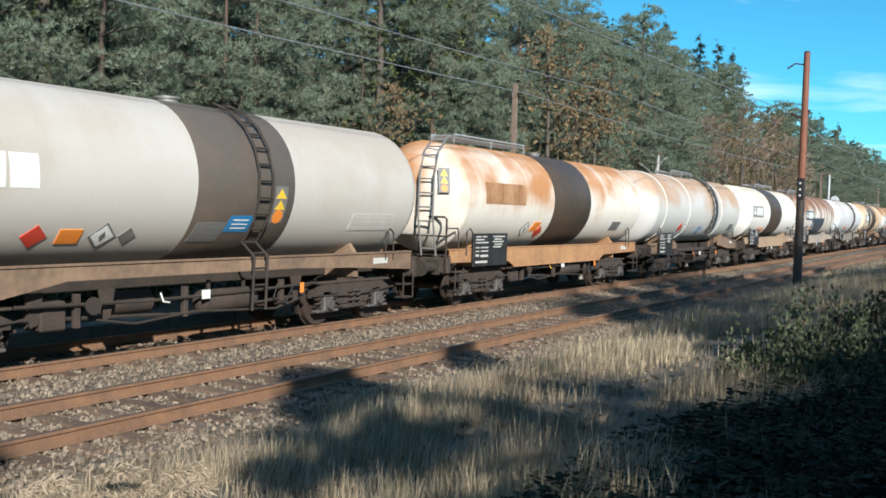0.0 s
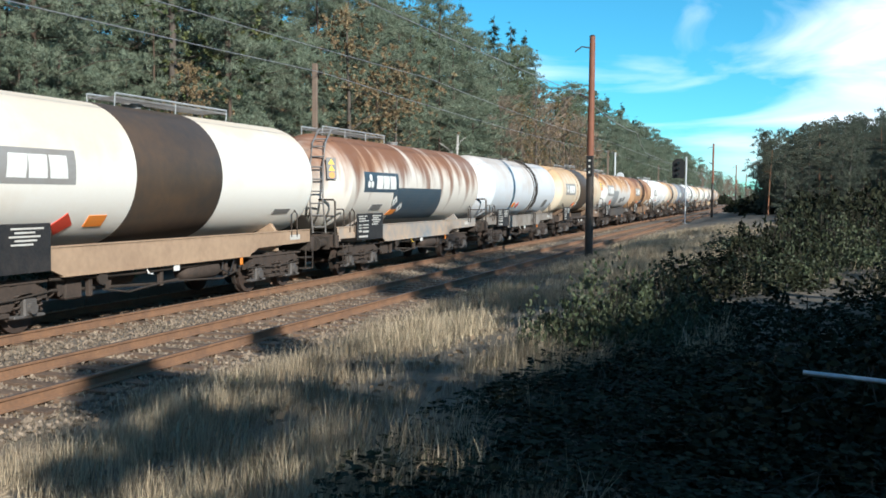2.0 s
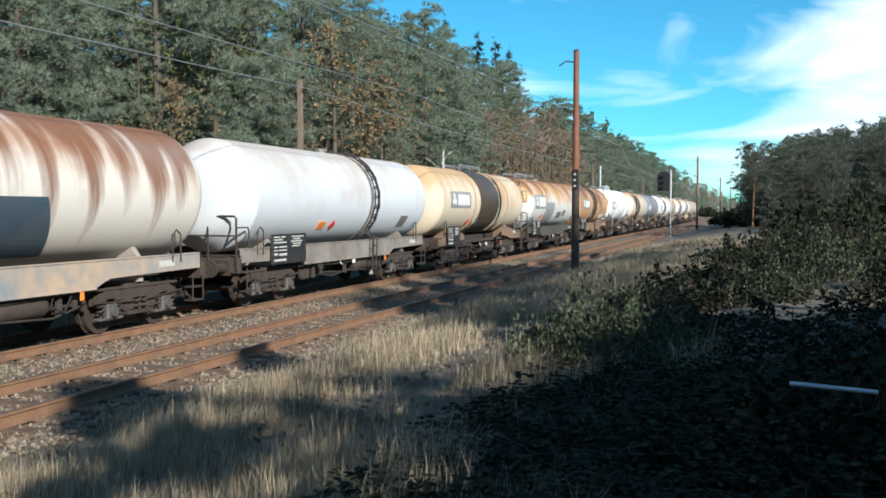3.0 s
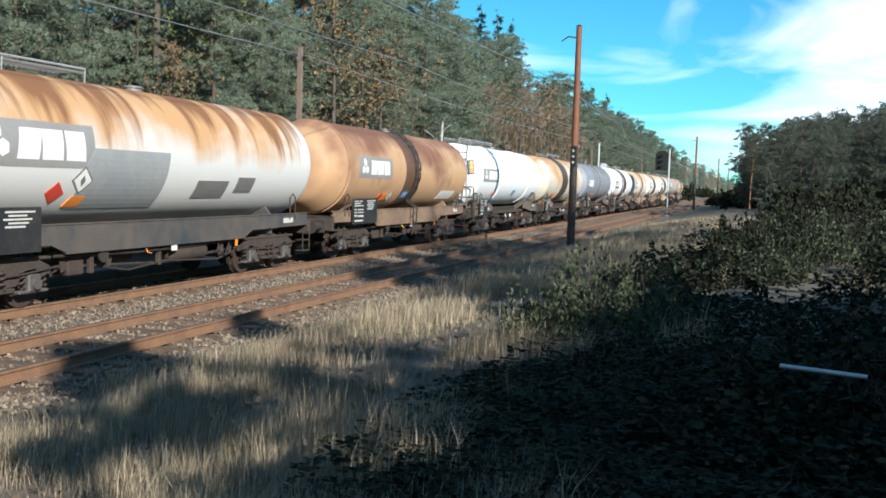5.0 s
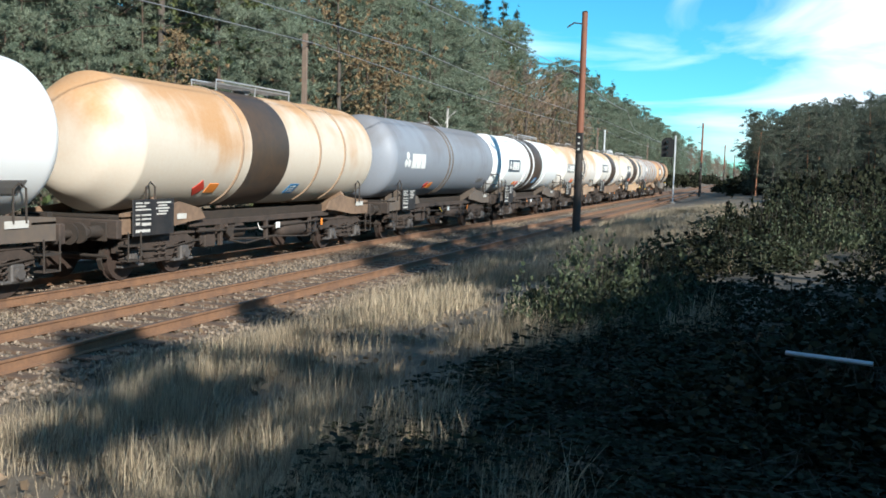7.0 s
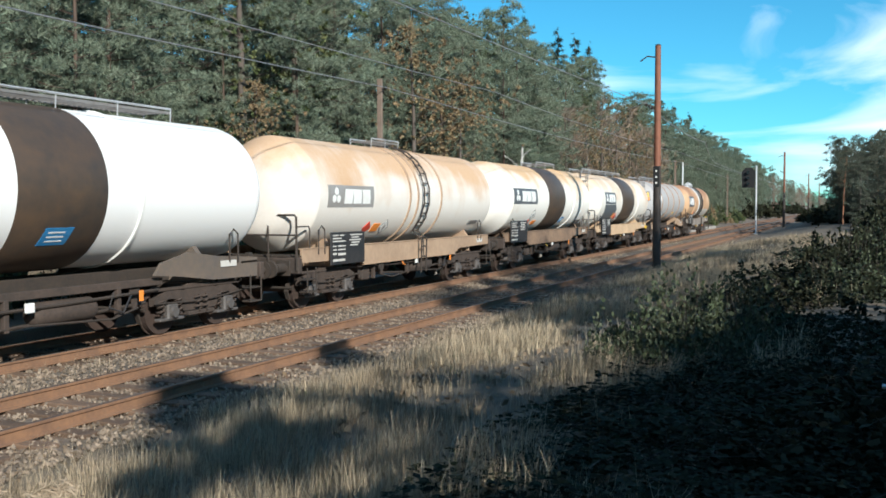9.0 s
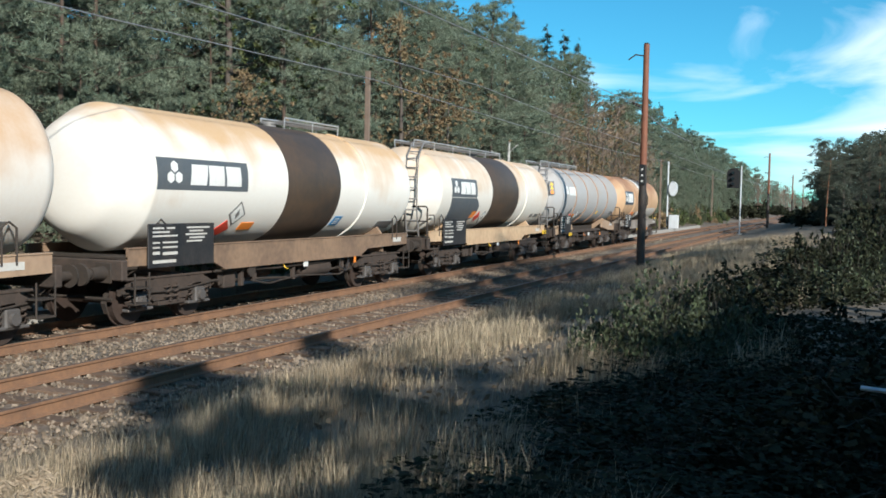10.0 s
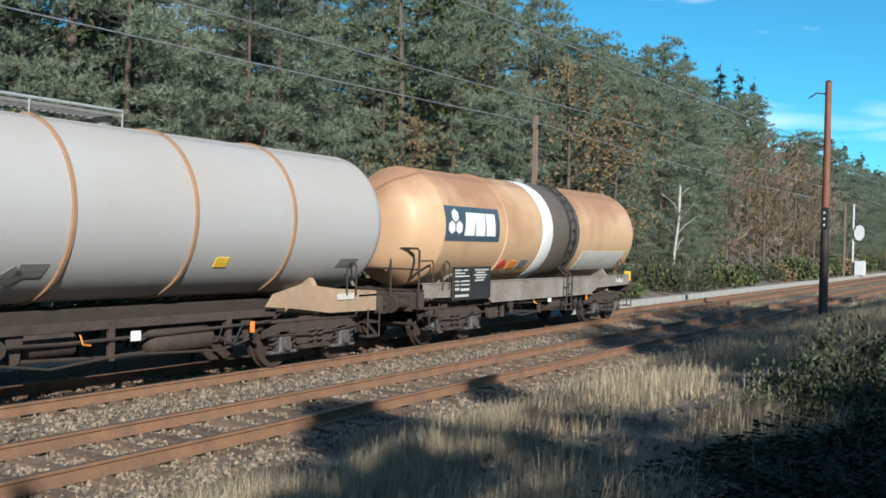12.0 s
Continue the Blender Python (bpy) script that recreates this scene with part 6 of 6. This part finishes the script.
for i in range(4):
    for nm, m, lf in (("dark", BRAMBLE_SHADED, 0.072), ("fresh", BRAMBLE_LIT, 0.07), ("scrub", OAK_GREEN, 0.16), ("brown", OAK_BROWN, 0.15)):
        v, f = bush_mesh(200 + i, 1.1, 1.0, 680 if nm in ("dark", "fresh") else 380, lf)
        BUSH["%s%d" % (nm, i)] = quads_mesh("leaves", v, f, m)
    # Coarse leaves for far bushes, in the bramble colour that holds shade.
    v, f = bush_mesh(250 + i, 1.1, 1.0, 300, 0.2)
    BUSH["far%d" % i] = quads_mesh("leaves", v, f, BRAMBLE_SHADED)


def stems_bm(seed):
    rng = random.Random(seed)
    bm = bmesh.new()
    for _ in range(9):
        an = rng.uniform(0, 6.28)
        b = Vector((math.cos(an), math.sin(an), 0)) * rng.uniform(0.3, 1.0)
        tube(bm, [(0, 0, -0.1), b * 0.5 + Vector((0, 0, rng.uniform(0.6, 1.0))), b + Vector((0, 0, rng.uniform(0.3, 0.8)))], 0.004, 4)
    return bm


def add_bush(x, y, sx, sz, kind, words, group="brambles beside the path", name="bramble_bush"):
    b = tagged(new(name), words, "bush", group)
    shared("leaves", BUSH["%s%d" % (kind, rng.randrange(4))], b)
    shared("stem", proto("stems", lambda: stems_bm(7), STEM_DARK), b)
    b.matrix_basis = pose(x, y, ground_z(x, y) - 0.05, 0, 0, rng.uniform(0, 360)) @ Matrix.Diagonal((sx, sx, sz, 1))


# Darkened leaves carry the shade; lit ones are scattered in for broken sunlight.
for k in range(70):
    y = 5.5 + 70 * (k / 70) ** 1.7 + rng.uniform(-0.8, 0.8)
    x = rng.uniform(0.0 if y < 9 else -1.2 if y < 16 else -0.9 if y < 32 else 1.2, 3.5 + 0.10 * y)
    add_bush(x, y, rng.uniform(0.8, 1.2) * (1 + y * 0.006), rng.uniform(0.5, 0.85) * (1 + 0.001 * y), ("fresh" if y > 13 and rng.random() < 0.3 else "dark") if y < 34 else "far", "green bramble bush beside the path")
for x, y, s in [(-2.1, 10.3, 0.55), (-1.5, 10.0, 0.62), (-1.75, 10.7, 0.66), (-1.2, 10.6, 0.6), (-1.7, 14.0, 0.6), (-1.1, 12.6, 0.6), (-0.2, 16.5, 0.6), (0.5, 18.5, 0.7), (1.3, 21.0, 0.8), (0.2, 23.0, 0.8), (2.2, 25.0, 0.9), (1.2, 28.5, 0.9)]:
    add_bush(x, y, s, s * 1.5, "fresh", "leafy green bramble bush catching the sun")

# Lit and darkened leaf colours mixed to give dappled sun.
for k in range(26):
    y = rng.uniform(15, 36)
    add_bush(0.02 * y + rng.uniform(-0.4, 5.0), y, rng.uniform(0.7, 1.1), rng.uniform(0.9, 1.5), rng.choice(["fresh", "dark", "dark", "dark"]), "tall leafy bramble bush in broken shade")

# scrub at the foot of the wooded bank, and under the trees of the other wood
for k in range(46):
    y = 2 + 170 * (k / 46) ** 1.25
    add_bush(-17.9 + rng.uniform(-0.6, 0.5), y, rng.uniform(1.0, 1.7), rng.uniform(1.2, 2.4), rng.choice(["scrub", "scrub", "scrub", "brown", "fresh"]), "scrubby shrub at the foot of the wooded bank", "scrub below the wooded bank", "scrub_bush")
for k in range(72):
    y = 4 + 150 * (k / 72) ** 1.2
    plant("farpine", rng.randrange(5), -23.2 + rng.uniform(-1.6, 1.0), y, rng.uniform(5.5, 9.0), rng.uniform(0, 360))
    if not any(abs(y - e[2]) < 3.5 and e[0] in ("oakbrown", "bare") for e in EDGE):
        plant("pine" if y < 60 else "farpine", rng.randrange(5), -19.6 + rng.uniform(-0.5, 0.5), y + rng.uniform(-0.6, 0.6), rng.uniform(3.8, 6.4), rng.uniform(0, 360))
# Shade under the trees comes from the leaves' darkened colour here.
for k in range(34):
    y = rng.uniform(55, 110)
    add_bush((0.035 + 0.12 * rng.random()) * y, y, rng.uniform(1.6, 2.8), rng.uniform(1.6, 2.8), "far", "shrub with shade-darkened leaves under the trees beside the path", "scrub under the wood beside the path", "scrub_bush")
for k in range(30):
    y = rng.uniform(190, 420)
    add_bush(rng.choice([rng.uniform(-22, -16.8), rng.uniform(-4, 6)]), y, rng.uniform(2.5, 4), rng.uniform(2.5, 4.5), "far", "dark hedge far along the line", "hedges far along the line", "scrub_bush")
add_bush(-17.6, 50.8, 1.0, 2.3, "fresh", "bright green young shrub beside the line", "scrub below the wooded bank", "scrub_bush")
add_bush(-17.4, 54.0, 0.7, 1.0, "fresh", "bright green young shrub beside the line", "scrub below the wooded bank", "scrub_bush")


def plume_grass(x, y, h, seed):
    """A tall dry reed with a drooping feathery head."""
    r = random.Random(seed)
    t = tagged(new("plume_grass"), "tall dry reed grass with a drooping feathery plume", "grass plant", "reed plumes on the verge")
    t.location = (x, y, ground_z(x, y) - 0.02)
    an = r.uniform(0.0, 1.0)
    d = Vector((math.cos(an), math.sin(an), 0))
    pts = [Vector((0, 0, 0)), d * 0.05 * h + Vector((0, 0, h * 0.6)), d * 0.16 * h + Vector((0, 0, h * 0.92)), d * 0.32 * h + Vector((0, 0, h))]
    part("stalk", tube(bmesh.new(), pts, 0.003, 4), DRY_GRASS, t)
    verts, faces = [], []
    for k in range(130):
        f = r.random()
        c = pts[2].lerp(pts[3], f * 1.5) + Vector((r.gauss(0, 0.012), r.gauss(0, 0.012), r.gauss(0, 0.012) - 0.05 * f * f))
        tuft(verts, faces, c, d * 0.8 + Vector((0, 0, -0.1)), 0.05, 2, r, 0.05, 0.5)
    shared("plume", quads_mesh("plume", verts, faces, PLUME), t)
    for k in range(3):
        a2 = r.uniform(0, 6.28)
        e = Vector((math.cos(a2), math.sin(a2), 0)) * 0.25 * h
        part("leaf_blade", tube(bmesh.new(), [(0, 0, 0), e * 0.4 + Vector((0, 0, h * 0.45)), e + Vector((0, 0, h * 0.4))], 0.004, 3), DRY_GRASS, t)


for k in range(9):
    f = (k + rng.random()) / 9
    plume_grass(-3.50 + 0.42 * f + rng.gauss(0, 0.05), 2.28 + 0.52 * f + rng.gauss(0, 0.06), rng.uniform(0.74, 0.96) - 0.10 * f, 300 + k)

# low brambles added to darken the shaded ground before the camera, and dark scrub toward the far bend
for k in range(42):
    add_bush(rng.uniform(-1.7, 1.8), rng.uniform(3.4, 9.6), rng.uniform(0.7, 1.0), rng.uniform(0.22, 0.38), "dark", "low bramble darkened to deepen the shade of the path")
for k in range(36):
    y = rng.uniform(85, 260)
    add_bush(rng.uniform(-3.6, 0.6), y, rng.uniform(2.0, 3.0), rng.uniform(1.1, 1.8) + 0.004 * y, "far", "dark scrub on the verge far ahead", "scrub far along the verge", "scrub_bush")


# ---- pieces of the tracks ----
sleeper_mesh = None
for tr, y0, n in ((near_track, 1.0, 170), (far_track, 3.0, 130)):
    for i in range(n):
        if sleeper_mesh is None:
            ob = part("sleeper", box(bmesh.new(), -1.25, 1.25, -0.125, 0.125, -0.34, -0.172, 0.012), SLEEPER, tr)
            sleeper_mesh = ob.data
        else:
            ob = shared("sleeper", sleeper_mesh, tr)
        ob.location = (0, y0 + 0.62 * i, 0)


def stones(name, n, x0, x1, label, seed):
    rng = random.Random(seed)
    verts, faces = [], []
    base = [Vector(v) for v in ((1, 0, 0), (-1, 0, 0), (0, 1, 0), (0, -1, 0), (0, 0, 1), (0, 0, -1))]
    tri = [(0, 2, 4), (2, 1, 4), (1, 3, 4), (3, 0, 4), (2, 0, 5), (1, 2, 5), (3, 1, 5), (0, 3, 5)]
    for _ in range(n):
        y = 3 + 45 * rng.random() ** 1.7
        x = rng.uniform(x0, x1)
        s = rng.uniform(0.02, 0.042)
        q = Euler((rng.uniform(0, 6), rng.uniform(0, 6), rng.uniform(0, 6))).to_quaternion()
        i = len(verts)
        c = Vector((x, y, ground_z(x, y) + s * 0.3 + 0.02))
        verts.extend([c + q @ Vector((v.x * s * rng.uniform(0.7, 1.3), v.y * s * rng.uniform(0.7, 1.3), v.z * s * rng.uniform(0.6, 1.1))) for v in base])
        faces.extend([(a + i, b + i, d + i) for a, b, d in tri])
    tagged(new(name, quads_mesh(name, verts, faces, STONE)), label, "ballast", kind="stuff")


stones("ballast", 34000, -15.2, -7.5, "brown and grey ballast stones around the rails", 11)


# ---- what moves ----
def motions():
    for w, u in WAGONS:
        walk(w, [(t, pose(TRACK_FAR, u - SPEED * t, 0)) for t in (0, 3, 6, 9, 12)])
    step = 1.0 / FPS
    turn = math.degrees(SPEED * step / 0.46)
    for ws, y in WHEELSETS:
        walk(ws, [(i * step, pose(0, y, 0.46, turn * i)) for i in range(12 * FPS + 1)])


motions()
